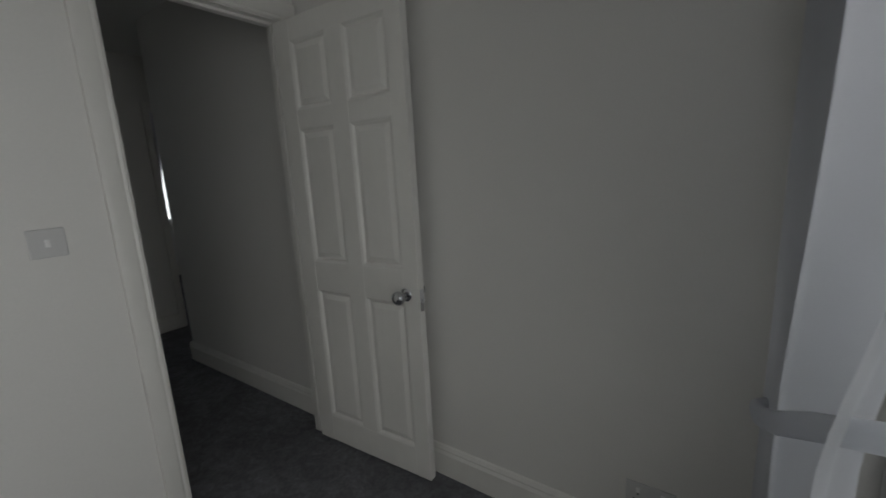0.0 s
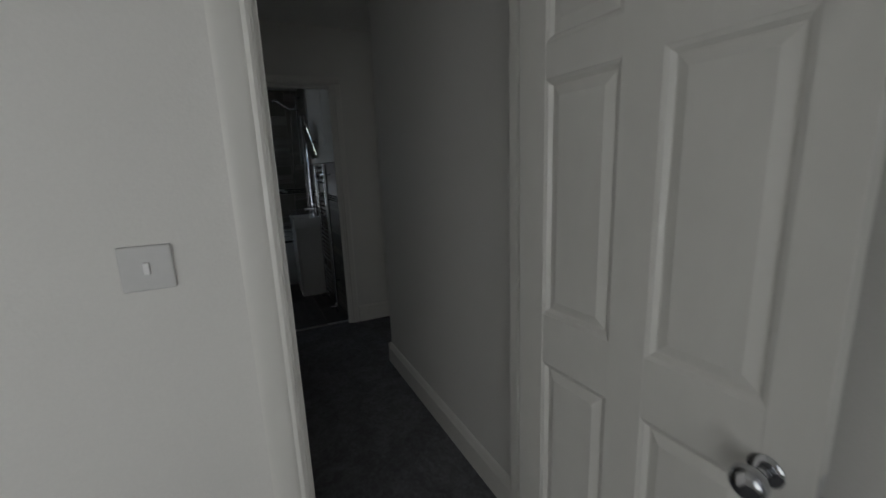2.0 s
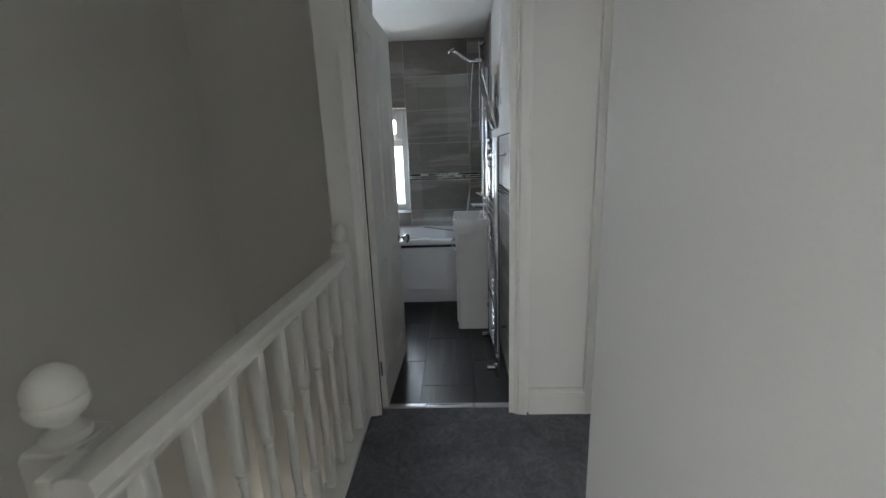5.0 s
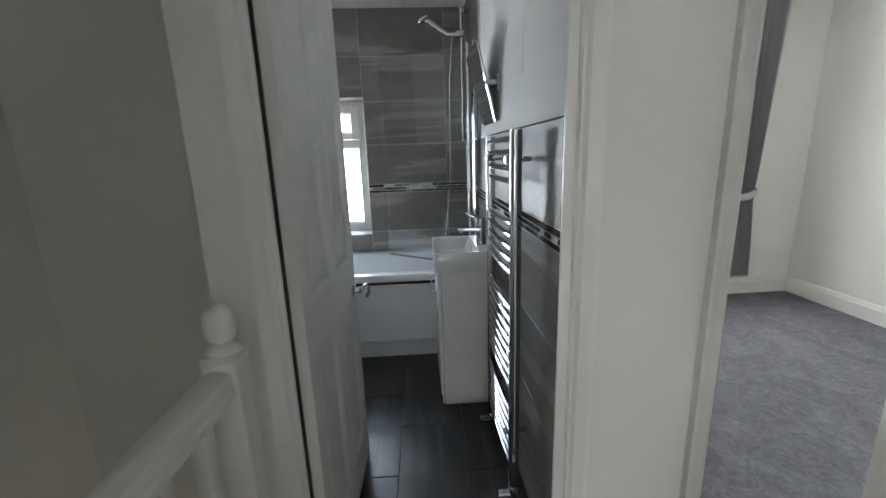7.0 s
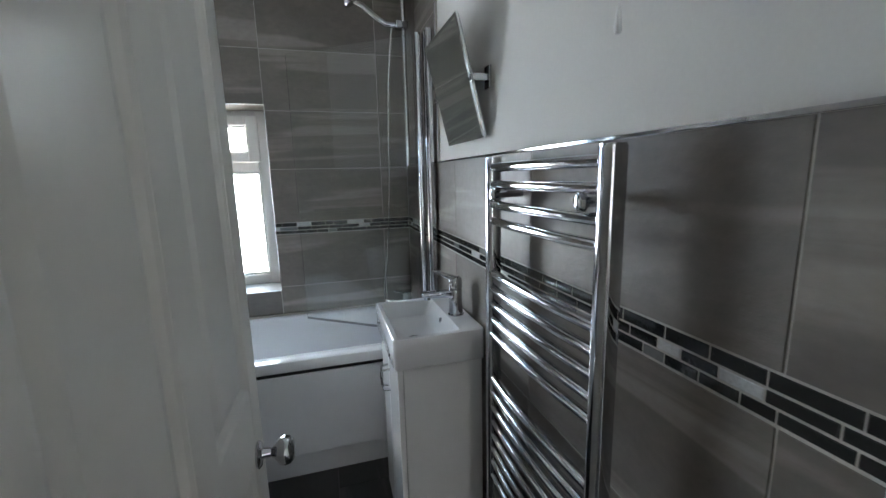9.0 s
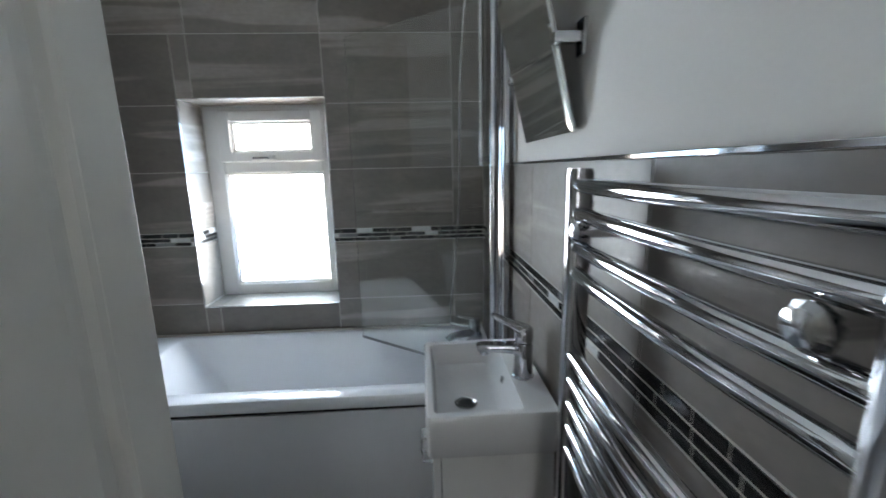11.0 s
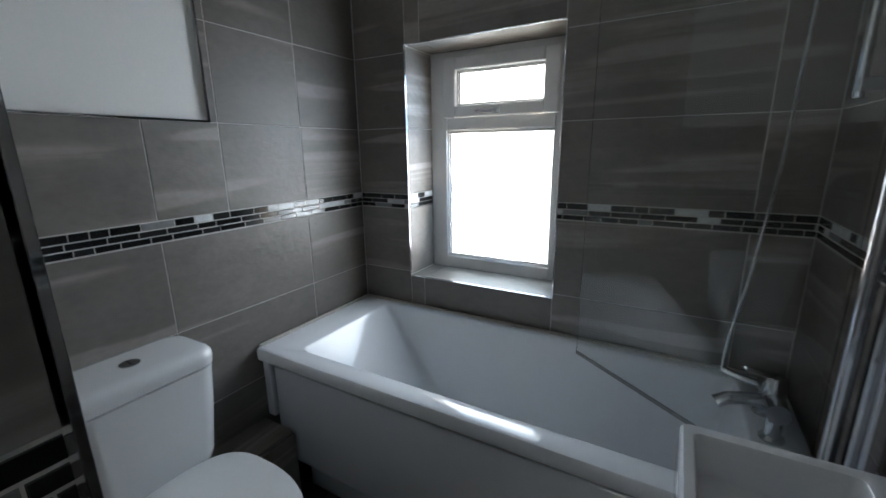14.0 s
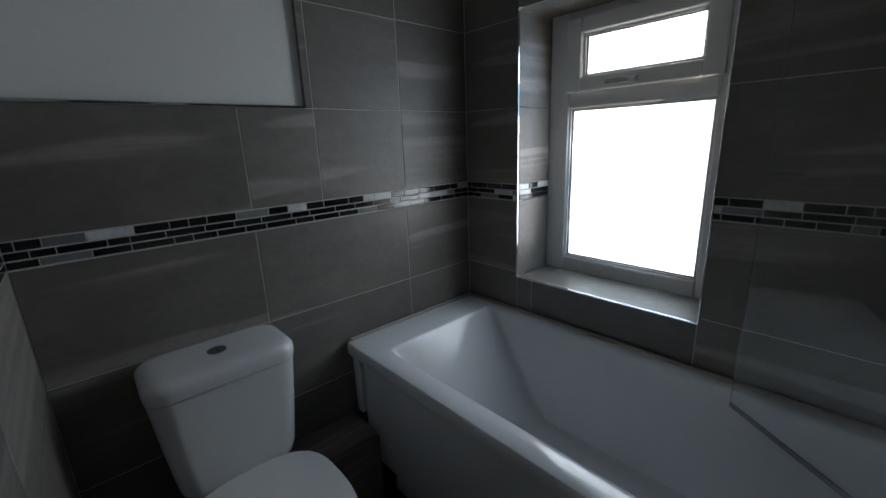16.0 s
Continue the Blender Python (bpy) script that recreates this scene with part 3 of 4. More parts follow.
def tied(v):
    """Gathered by a tie a third of the way up, flaring a little below it."""
    if v > 0.30:
        s = (v - 0.30) / 0.70
        return 0.38 + 0.62 * (s ** 0.7), 0.68
    s = (0.30 - v) / 0.30
    return 0.38 + 0.27 * s ** 0.8, 0.68 + 0.08 * s


def held(v):
    """Drawn towards the wall by a tie at hip height."""
    return 1.0 - 0.42 * math.exp(-((v - 0.24) / 0.26) ** 2), 0.0


back_curtain = thing("curtain", (-6.20, 3.6, 0.19), "grey cloth curtain tied back beside the window", "curtain")
part("cloth", curtain_sheet(((-6.215, 3.36), (-6.215, 3.86)), 2.55, 0.19, 6.5, 0.042, tied), CURTAIN, back_curtain, smooth=True)
part("tieback", tube([(-6.265, 3.775, 0.95), (-6.185, 3.778, 0.925), (-6.168, 3.70, 0.890), (-6.168, 3.62, 0.880), (-6.190, 3.558, 0.885), (-6.265, 3.56, 0.92)], 0.008, 8, ry=0.030), CURTAIN, back_curtain, smooth=True)
part("lining", curtain_sheet(((-6.262, 3.335), (-6.262, 3.80)), 2.54, 0.20, 6.5, 0.024, tied), SHEER, back_curtain, "white curtain lining", smooth=True)
side_curtain = thing("curtain", (-6.20, 2.5, 0.19), "grey cloth curtain tied back beside the window", "curtain")
part("cloth", curtain_sheet(((-6.215, 2.74), (-6.215, 2.24)), 2.55, 0.19, 6.5, 0.042, tied), CURTAIN, side_curtain, smooth=True)
part("tieback", tube([(-6.265, 2.325, 0.95), (-6.185, 2.322, 0.925), (-6.168, 2.40, 0.890), (-6.168, 2.48, 0.880), (-6.190, 2.542, 0.885), (-6.265, 2.54, 0.92)], 0.008, 8, ry=0.030), CURTAIN, side_curtain, smooth=True)
part("lining", curtain_sheet(((-6.262, 2.765), (-6.262, 2.30)), 2.54, 0.20, 6.5, 0.024, tied), SHEER, side_curtain, "white curtain lining", smooth=True)
bed_curtain = thing("curtain", (0.53, 1.0, 0.25), "pale grey cloth curtain glowing with daylight at the bedroom window", "curtain")
part("cloth", curtain_sheet(((0.495, 1.380), (0.550, 0.40)), 2.35, 0.25, 2.2, 0.048, held), SHEER, bed_curtain, smooth=True)
part("tieback", tube([(0.53, 1.35, 0.69), (0.475, 1.335, 0.695), (0.450, 1.27, 0.715), (0.448, 1.15, 0.760), (0.460, 1.00, 0.835), (0.49, 0.86, 0.92), (0.56, 0.78, 0.97)], 0.014, 16, ry=0.022), SHEER, bed_curtain, smooth=True)
part("curtain_pole", tube([(0.53, 1.38, 2.36), (0.53, -1.6, 2.36)], 0.014, 12), SATIN, bed_curtain, smooth=True)

# ---- windows ----


def window(name, label, x, y0, y1, z0, z1, transom, pane_mat):
    """A plastic window in a wall across x: fixed pane below, top-hung casement above; the room is on the +x side."""
    w = thing(name, (x, (y0 + y1) / 2, z0), label, "window", kind="structure")
    f, lo, hi = 0.086, 0.060, 0.040
    part("window_frame", boxes((x - 0.06, x, y0, y0 + f, z0, z1), (x - 0.06, x, y1 - f, y1, z0, z1), (x - 0.06, x, y0 + f, y1 - f, z0, z0 + lo), (x - 0.06, x, y0 + f, y1 - f, z1 - hi, z1),
                              (x - 0.06, x, y0 + f, y1 - f, transom - 0.035, transom + 0.035), bevel=0.006), UPVC, w)
    a, b, c, d = y0 + f - 0.012, y1 - f + 0.012, transom + 0.022, z1 - hi + 0.012
    casement = part("casement", boxes((x - 0.05, x + 0.014, a, a + 0.062, c, d), (x - 0.05, x + 0.014, b - 0.062, b, c, d), (x - 0.05, x + 0.014, a + 0.062, b - 0.062, c, c + 0.052), (x - 0.05, x + 0.014, a + 0.062, b - 0.062, d - 0.056, d), bevel=0.006), UPVC, w)
    yc = (a + b) / 2
    part("handle", boxes((x + 0.014, x + 0.026, yc - 0.016, yc + 0.016, c + 0.010, c + 0.034), (x + 0.026, x + 0.036, yc - 0.095, yc + 0.012, c + 0.014, c + 0.028), bevel=0.003), SATIN, casement)
    for q0, q1, r0, r1 in ((y0 + f, y1 - f, z0 + lo, transom - 0.035), (a + 0.062, b - 0.062, c + 0.052, d - 0.056)):
        for name_, near, far, inner, mat in (("glazing_bead", 0.0, 0.008, x - 0.008, UPVC), ("gasket", 0.008, 0.011, x - 0.016, BLACK)):
            part(name_, boxes((x - 0.024, inner, q0 + near, q0 + far, r0 + near, r1 - near), (x - 0.024, inner, q1 - far, q1 - near, r0 + near, r1 - near),
                              (x - 0.024, inner, q0 + far, q1 - far, r0 + near, r0 + far), (x - 0.024, inner, q0 + far, q1 - far, r1 - far, r1 - near)), mat, w)
    for q0, q1, r0, r1 in ((y0 + f, y1 - f, z0 + lo, transom - 0.035), (a + 0.062, b - 0.062, c + 0.052, d - 0.056)):
        pane = part("pane", boxes((x - 0.030, x - 0.024, q0, q1, r0, r1)), pane_mat, w)
        pane.visible_shadow = False
    return w


window("window_1", "white plastic frosted window with closed top casement", -6.262, WY0 - 0.004, WY1 + 0.010, WZ0 - 0.004, WZ1 + 0.004, 1.425, FROST)
window("window_2", "white plastic window in the back bedroom", -6.46, 2.1, 3.52, 0.76, 2.44, 1.86, CLEAR)
window("window_3", "white plastic bedroom window behind the curtain", 0.74, -2.2, 1.28, 0.50, 2.05, 1.6, CLEAR)
tagged(part("window_sill", boxes((-6.46, -6.33, 2.08, 3.50, 0.738, 0.762), bevel=0.004), GLOSS), "white painted window board above the radiator", "window sill", kind="structure")
tagged(part("backdrop_bathroom", boxes((-6.62, -6.60, -0.6, 1.1, 0.2, 2.3)), BRIGHT_SKY), "bright white sky outside frosted window", "sky", kind="structure")
tagged(part("backdrop_back_room", boxes((-8.6, -8.58, 0.2, 5.2, -1.0, 4.5)), BRIGHT_SKY), "bright white sky outside the back bedroom", "sky", kind="structure")
tagged(part("backdrop_bedroom", boxes((1.6, 1.62, -2.8, 2.2, 0.0, 3.2)), DULL_SKY), "bright white sky outside the bedroom", "sky", kind="structure")

radiator = thing("radiator", (-6.33, 2.7, 0.18), "white panel radiator under the window", "radiator")
part("panel", boxes((-6.345, -6.305, 2.10, 3.24, 0.19, 0.66), bevel=0.008), UPVC, radiator)
part("top_grille", boxes((-6.347, -6.303, 2.10, 3.24, 0.66, 0.672), bevel=0.003), UPVC, radiator)
part("valve", lathe(((0.011, 0.12), (0.011, 0.20), (0.016, 0.205), (0.016, 0.235), (0.010, 0.24)), pose(-6.325, 3.275, 0), 14), UPVC, radiator, smooth=True)
part("valve_cap", lathe(((0.013, 0.135), (0.017, 0.14), (0.017, 0.165), (0.012, 0.17)), pose(-6.325, 3.275, 0.05), 14), BLACK, radiator, smooth=True)
part("pipe", tube([(-6.325, 3.275, 0.0), (-6.325, 3.275, 0.14)], 0.008, 10), UPVC, radiator, smooth=True)
plate("wall_box", "small white plastic box on the wall", "socket", pose(-6.37, 3.38, 0.225, 0, 0, 90), 0.09, 0.07)

# ---- bathroom fittings ----


def ring(bm, x0, x1, y0, y1, r, z, n=8):
    """A rounded rectangle of vertices, seen from above."""
    out = []
    for cx, cy, a0 in ((x1 - r, y1 - r, 0), (x0 + r, y1 - r, 90), (x0 + r, y0 + r, 180), (x1 - r, y0 + r, 270)):
        for k in range(n + 1):
            a = radians(a0 + 90 * k / n)
            out.append(bm.verts.new((cx + r * math.cos(a), cy + r * math.sin(a), z)))
    return out


def bridged(bm, rings, close_first=False, close_last=True):
    for a, b in zip(rings, rings[1:]):
        for k in range(len(a)):
            bm.faces.new((a[k], a[(k + 1) % len(a)], b[(k + 1) % len(b)], b[k]))
    if close_first:
        bm.faces.new(rings[0])
    if close_last:
        bm.faces.new(rings[-1])
    return bm


bath = thing("bathtub", (-5.71, 0.48, 0), "white acrylic straight bathtub with a plain front panel", "bathtub")
bm = bmesh.new()
TX0, TX1, TY0, TY1, TZ = -6.040, -5.384, -0.357, 1.310, 0.590
rings = [ring(bm, TX0 + 0.02, TX1 - 0.016, TY0 + 0.01, TY1 - 0.01, 0.012, TZ - 0.048), ring(bm, TX0 + 0.004, TX1 - 0.002, TY0 + 0.002, TY1 - 0.002, 0.012, TZ - 0.046),
         ring(bm, TX0, TX1, TY0, TY1, 0.014, TZ - 0.040), ring(bm, TX0, TX1, TY0, TY1, 0.014, TZ - 0.010), ring(bm, TX0 + 0.004, TX1 - 0.004, TY0 + 0.004, TY1 - 0.004, 0.012, TZ - 0.002),
         ring(bm, TX0 + 0.010, TX1 - 0.010, TY0 + 0.010, TY1 - 0.010, 0.010, TZ),
         ring(bm, -6.000, -5.458, -0.205, 1.190, 0.030, TZ - 0.001), ring(bm, -5.994, -5.464, -0.198, 1.184, 0.030, TZ - 0.006), ring(bm, -5.990, -5.468, -0.190, 1.180, 0.030, TZ - 0.018),
         ring(bm, -5.955, -5.500, 0.050, 1.125, 0.045, 0.260), ring(bm, -5.945, -5.510, 0.085, 1.112, 0.055, 0.215), ring(bm, -5.920, -5.535, 0.130, 1.085, 0.060, 0.196)]
part("tub", bridged(bm, rings), ACRYLIC, bath, smooth=True)
part("front_panel", boxes((-5.435, -5.412, -0.300, 1.308, 0.130, 0.514), bevel=0.004), ACRYLIC, bath)
part("plinth", boxes((-5.470, -5.452, -0.200, 1.308, 0.0, 0.128), bevel=0.003), ACRYLIC, bath)
# Dark strip painted as the shade between rim and front panel.
part("panel_gap", boxes((-5.434, -5.419, -0.30, 1.305, 0.512, 0.546)), DARK, bath)
part("end_clip", boxes((-5.432, -5.402, -0.350, -0.312, 0.30, 0.535), bevel=0.006), ACRYLIC, bath)
part("waste", lathe(((0.030, 0), (0.030, 0.003), (0.024, 0.006), (0.020, 0.002)), pose(-5.73, 0.98, 0.196), 20), CHROME, bath, smooth=True)
part("silicone_bead", boxes((TX0 - 0.001, TX0 + 0.017, TY0, TY1, TZ - 0.004, TZ + 0.008), (TX0, TX1 - 0.02, TY0 - 0.001, TY0 + 0.014, TZ - 0.004, TZ + 0.008), bevel=0.003), SILICONE, bath)

boxing = tagged(part("pipe_boxing", boxes((-5.395, XN, YL, -0.205, 0.0, 0.275)), DARK_GROUT), "low tiled pipe boxing beside the toilet and bath", "pipe boxing", kind="structure")

# bath mixer with hose, riser and shower head
mixer = thing("bath_mixer", (-5.80, 1.245, TZ), "chrome bath shower mixer tap on the tub's end", "tap")
part("mixer_body", tube([(-5.835, 1.232, 0.668), (-5.675, 1.232, 0.668)], 0.026, 16), CHROME, mixer, smooth=True)
for x in (-5.815, -5.695):
    part("pillar", lathe(((0.028, 0), (0.028, 0.006), (0.018, 0.012), (0.018, 0.08)), pose(x, 1.232, TZ), 16), CHROME, mixer, smooth=True)
part("lever_head", lathe(((0.027, 0), (0.027, 0.040), (0.022, 0.050), (0.004, 0.052)), pose(-5.755, 1.232, 0.682), 18), CHROME, mixer, smooth=True)
part("lever", moved(boxes((-0.012, 0.012, -0.085, 0.012, 0.0, 0.010), bevel=0.004), pose(-5.755, 1.232, 0.722, -18, 0, 20)), CHROME, mixer, smooth=True)
part("spout", tube([(-5.745, 1.228, 0.664), (-5.730, 1.180, 0.668), (-5.712, 1.130, 0.664), (-5.704, 1.106, 0.650)], 0.017, 14), CHROME, mixer, smooth=True)
part("hose_outlet", tube([(-5.835, 1.228, 0.660), (-5.868, 1.170, 0.655), (-5.884, 1.135, 0.660)], 0.010, 12), CHROME, mixer, smooth=True)
shower = thing("shower_set", (-5.72, 1.28, 1.39), "chrome shower riser rail with handset and hose", "shower")
part("riser_rail", tube([(-5.72, 1.262, 1.40), (-5.72, 1.262, 2.205)], 0.010, 14), CHROME, shower, smooth=True)
for z in (1.425, 2.185):
    part("rail_bracket", boxes((-5.735, -5.705, 1.256, 1.31, z - 0.014, z + 0.014), bevel=0.004), CHROME, shower)
part("slider", boxes((-5.742, -5.698, 1.222, 1.280, 2.035, 2.070), bevel=0.005), CHROME, shower)
handset = part("handset", tube([(-5.72, 1.245, 2.050), (-5.72, 1.175, 2.052), (-5.72, 1.13, 2.080), (-5.72, 1.07, 2.125), (-5.72, 1.03, 2.142)], 0.013, 12), CHROME, shower, smooth=True)
part("spray_face", lathe(((0.012, 0.012), (0.034, 0.004), (0.038, -0.006), (0.034, -0.014), (0.004, -0.016)), pose(-5.72, 1.020, 2.142, 28, 0, 0), 22), CHROME, handset, smooth=True)
bends = [Vector(p) for p in ((-5.725, 1.205, 2.045), (-5.76, 1.185, 1.80), (-5.815, 1.182, 1.53), (-5.855, 1.181, 1.267), (-5.885, 1.160, 0.95), (-5.895, 1.138, 0.76), (-5.885, 1.132, 0.660))]
hose = []
for k in range(61):
    u = k / 60 * (len(bends) - 1)
    i = min(int(u), len(bends) - 2)
    p0, p1, p2, p3 = bends[max(i - 1, 0)], bends[i], bends[i + 1], bends[min(i + 2, len(bends) - 1)]
    u -= i
    hose.append(0.5 * (2 * p1 + (p2 - p0) * u + (2 * p0 - 5 * p1 + 4 * p2 - p3) * u * u + (3 * p1 - p0 - 3 * p2 + p3) * u ** 3))
part("hose", tube(hose, 0.0044, 10), CHROME, shower, "ribbed metal shower hose", smooth=True)

# swung-in bath screen
screen = thing("bath_screen", (-5.45, 1.29, TZ), "hinged clear glass bath screen swung in over the tub", "shower screen")
for x, w in ((-5.458, 0.014), (-5.415, 0.020)):
    part("hinge_post", boxes((x - w, x + w, 1.285, 1.312, 0.592, 1.945), bevel=0.006), CHROME, screen)
part("hinge_tube", tube([(-5.478, 1.268, 0.595), (-5.478, 1.268, 1.945)], 0.013, 14), CHROME, screen, smooth=True)
a, b = Vector((-5.478, 1.256, 0)), Vector((-5.888, 0.711, 0))
turn = math.degrees(math.atan2(b.y - a.y, b.x - a.x))
size = (b - a).length
pane = part("screen_pane", moved(boxes((0.01, size, -0.0016, 0.0016, 0.612, 1.940)), pose(a.x, a.y, 0, 0, 0, turn)), CLEAR, screen)
pane.visible_shadow = False
part("bottom_seal", moved(boxes((0.01, size, -0.004, 0.004, 0.603, 0.615), bevel=0.002), pose(a.x, a.y, 0, 0, 0, turn)), SEAL, screen)



def lying(bm, m, y, half, z0, z1, n=20):
    """A rounded upright section of a bar that runs along y."""
    out = []
    for k in range(n):
        a = 2 * math.pi * k / n
        c, d = math.cos(a), math.sin(a)
        out.append(bm.verts.new(m @ Vector((half * math.copysign(abs(c) ** 0.5, c), y, (z0 + z1) / 2 + (z1 - z0) / 2 * math.copysign(abs(d) ** 0.5, d)))))
    return out


# vanity unit, basin, tap
BX0, BX1, BY0, BY1, BZ = -5.252, -4.838, 1.006, 1.309, 0.849
vanity = thing("vanity_unit", (-5.08, 1.16, 0), "white gloss cloakroom vanity cabinet under the basin", "cabinet")
part("carcass", boxes((BX0 + 0.020, BX1 - 0.028, BY0 + 0.034, BY1, 0.0, 0.745), bevel=0.002), VANITY, vanity)
for x0, x1, hx in ((BX0 + 0.020, -5.062, -5.08), (-5.058, BX1 - 0.028, -5.04)):
    leaf = part("cabinet_door", boxes((x0, x1, BY0 + 0.014, BY0 + 0.032, 0.06, 0.738), bevel=0.002), VANITY, vanity)
    part("handle", tube([(hx, BY0 + 0.014, 0.58), (hx, BY0 - 0.012, 0.585), (hx, BY0 - 0.014, 0.62), (hx, BY0 - 0.012, 0.655), (hx, BY0 + 0.014, 0.66)], 0.005, 8), CHROME, leaf, smooth=True)
part("plinth", boxes((BX0 + 0.03, BX1 - 0.04, BY0 + 0.022, BY0 + 0.032, 0.0, 0.058)), VANITY, vanity)
basin = thing("wash_basin", (-5.045, 1.16, 0.746), "small white rectangular ceramic wash basin with tap ledge", "basin")
bm = bmesh.new()
rings = [ring(bm, BX0 + 0.004, BX1 - 0.004, BY0 + 0.004, BY1, 0.010, 0.746, 5), ring(bm, BX0, BX1, BY0, BY1, 0.012, 0.752, 5), ring(bm, BX0, BX1, BY0, BY1, 0.012, BZ - 0.006, 5), ring(bm, BX0 + 0.004, BX1 - 0.004, BY0 + 0.004, BY1, 0.010, BZ, 5),
         ring(bm, BX0 + 0.022, BX1 - 0.022, BY0 + 0.018, 1.232, 0.012, BZ - 0.001, 5), ring(bm, BX0 + 0.026, BX1 - 0.026, BY0 + 0.022, 1.229, 0.012, BZ - 0.007, 5),
         ring(bm, BX0 + 0.040, BX1 - 0.036, BY0 + 0.030, 1.205, 0.02, 0.787, 5), ring(bm, BX0 + 0.060, BX1 - 0.056, BY0 + 0.046, 1.190, 0.03, 0.775, 5), ring(bm, -5.052, -4.982, 1.090, 1.140, 0.024, 0.771, 5)]
part("bowl", bridged(bm, rings, True), CERAMIC, basin, smooth=True)
part("overflow", lathe(((0.010, 0.0), (0.010, 0.003), (0.006, 0.003)), pose(-5.045, 1.218, 0.820, 75, 0, 0), 14), CHROME, basin, smooth=True)
drain = part("waste", lathe(((0.030, 0), (0.030, 0.003), (0.026, 0.004), (0.021, 0.001), (0.021, -0.002)), pose(-5.016, 1.114, 0.772), 24), CHROME, basin, "round chrome waste", True)
part("plug", lathe(((0.019, 0), (0.019, 0.006), (0.014, 0.009), (0.003, 0.010)), pose(-5.016, 1.114, 0.771), 20), BLACK, drain, smooth=True)
tap = thing("basin_tap", (-5.01, 1.266, BZ), "chrome single-lever mixer tap on the basin", "tap")
tm = pose(-5.01, 1.266, BZ, 0, 0, -6)
part("base", lathe(((0.029, 0), (0.029, 0.004), (0.0255, 0.007), (0.0235, 0.050), (0.0235, 0.092), (0.0225, 0.096)), tm @ pose(0, 0, -0.001), 30), CHROME, tap, smooth=True)
part("collar", lathe(((0.0215, 0.095), (0.0215, 0.099)), tm, 28), BLACK, tap, smooth=True)
part("head", lathe(((0.0235, 0.099), (0.0245, 0.103), (0.0245, 0.122), (0.0225, 0.134), (0.0150, 0.141), (0.002, 0.143)), tm, 30), CHROME, tap, smooth=True)
bm = bmesh.new()
part("spout", bridged(bm, [lying(bm, tm, y, w, z0, z1) for y, w, z0, z1 in ((-0.010, 0.0200, 0.062, 0.094), (-0.045, 0.0195, 0.068, 0.093), (-0.085, 0.0195, 0.071, 0.092), (-0.113, 0.0190, 0.072, 0.091), (-0.120, 0.0165, 0.074, 0.089), (-0.123, 0.0110, 0.078, 0.086))], True), CHROME, tap, smooth=True)
part("aerator", lathe(((0.012, 0), (0.012, 0.012)), tm @ pose(0, -0.103, 0.062), 18), CHROME, tap, smooth=True)
bm = bmesh.new()
part("lever", bridged(bm, [lying(bm, tm, y, w, z0, z1) for y, w, z0, z1 in ((0.016, 0.0150, 0.118, 0.138), (-0.010, 0.0200, 0.122, 0.147), (-0.032, 0.0195, 0.136, 0.155), (-0.058, 0.0180, 0.151, 0.165), (-0.078, 0.0165, 0.162, 0.172), (-0.084, 0.0110, 0.166, 0.172))], True), CHROME, tap, smooth=True)

# tilting mirror
mirror = thing("swing_mirror", (-5.0, 1.30, 1.62), "square frameless wall mirror leaning forward on chrome brackets", "mirror")
tilt = math.degrees(math.atan2(1.310 - 1.225, 1.790 - 1.450))
mm = pose(-5.012, 1.268, 1.627, tilt, 0, 0)
bm = bmesh.new()
hw, hh = 0.178, 0.176
loops = [[bm.verts.new((sx * (hw - i), y, sz * (hh - i))) for sx, sz in ((-1, -1), (1, -1), (1, 1), (-1, 1))] for i, y in ((0.0, 0.006), (0.0, -0.001), (0.010, -0.003), (0.0101, -0.003))]
bridged(bm, loops, True)
part("mirror_glass", moved(bm, mm), SILVER, mirror)
part("backing", moved(boxes((-0.172, 0.172, 0.006, 0.010, -0.171, 0.171)), mm), BLACK, mirror)
for sx in (-1, 1):
    arm = part("bracket", boxes((-5.012 + sx * 0.192 - 0.010, -5.012 + sx * 0.192 + 0.010, 1.262, 1.314, 1.612, 1.632), bevel=0.002), CHROME, mirror)
    part("wall_plate", boxes((-5.012 + sx * 0.192 - 0.018, -5.012 + sx * 0.192 + 0.018, 1.312, 1.320, 1.590, 1.654), bevel=0.002), CHROME, arm)
    part("pivot", tube([(-5.012 + sx * 0.172, 1.270, 1.622), (-5.012 + sx * 0.198, 1.270, 1.622)], 0.007, 12), CHROME, arm, smooth=True)

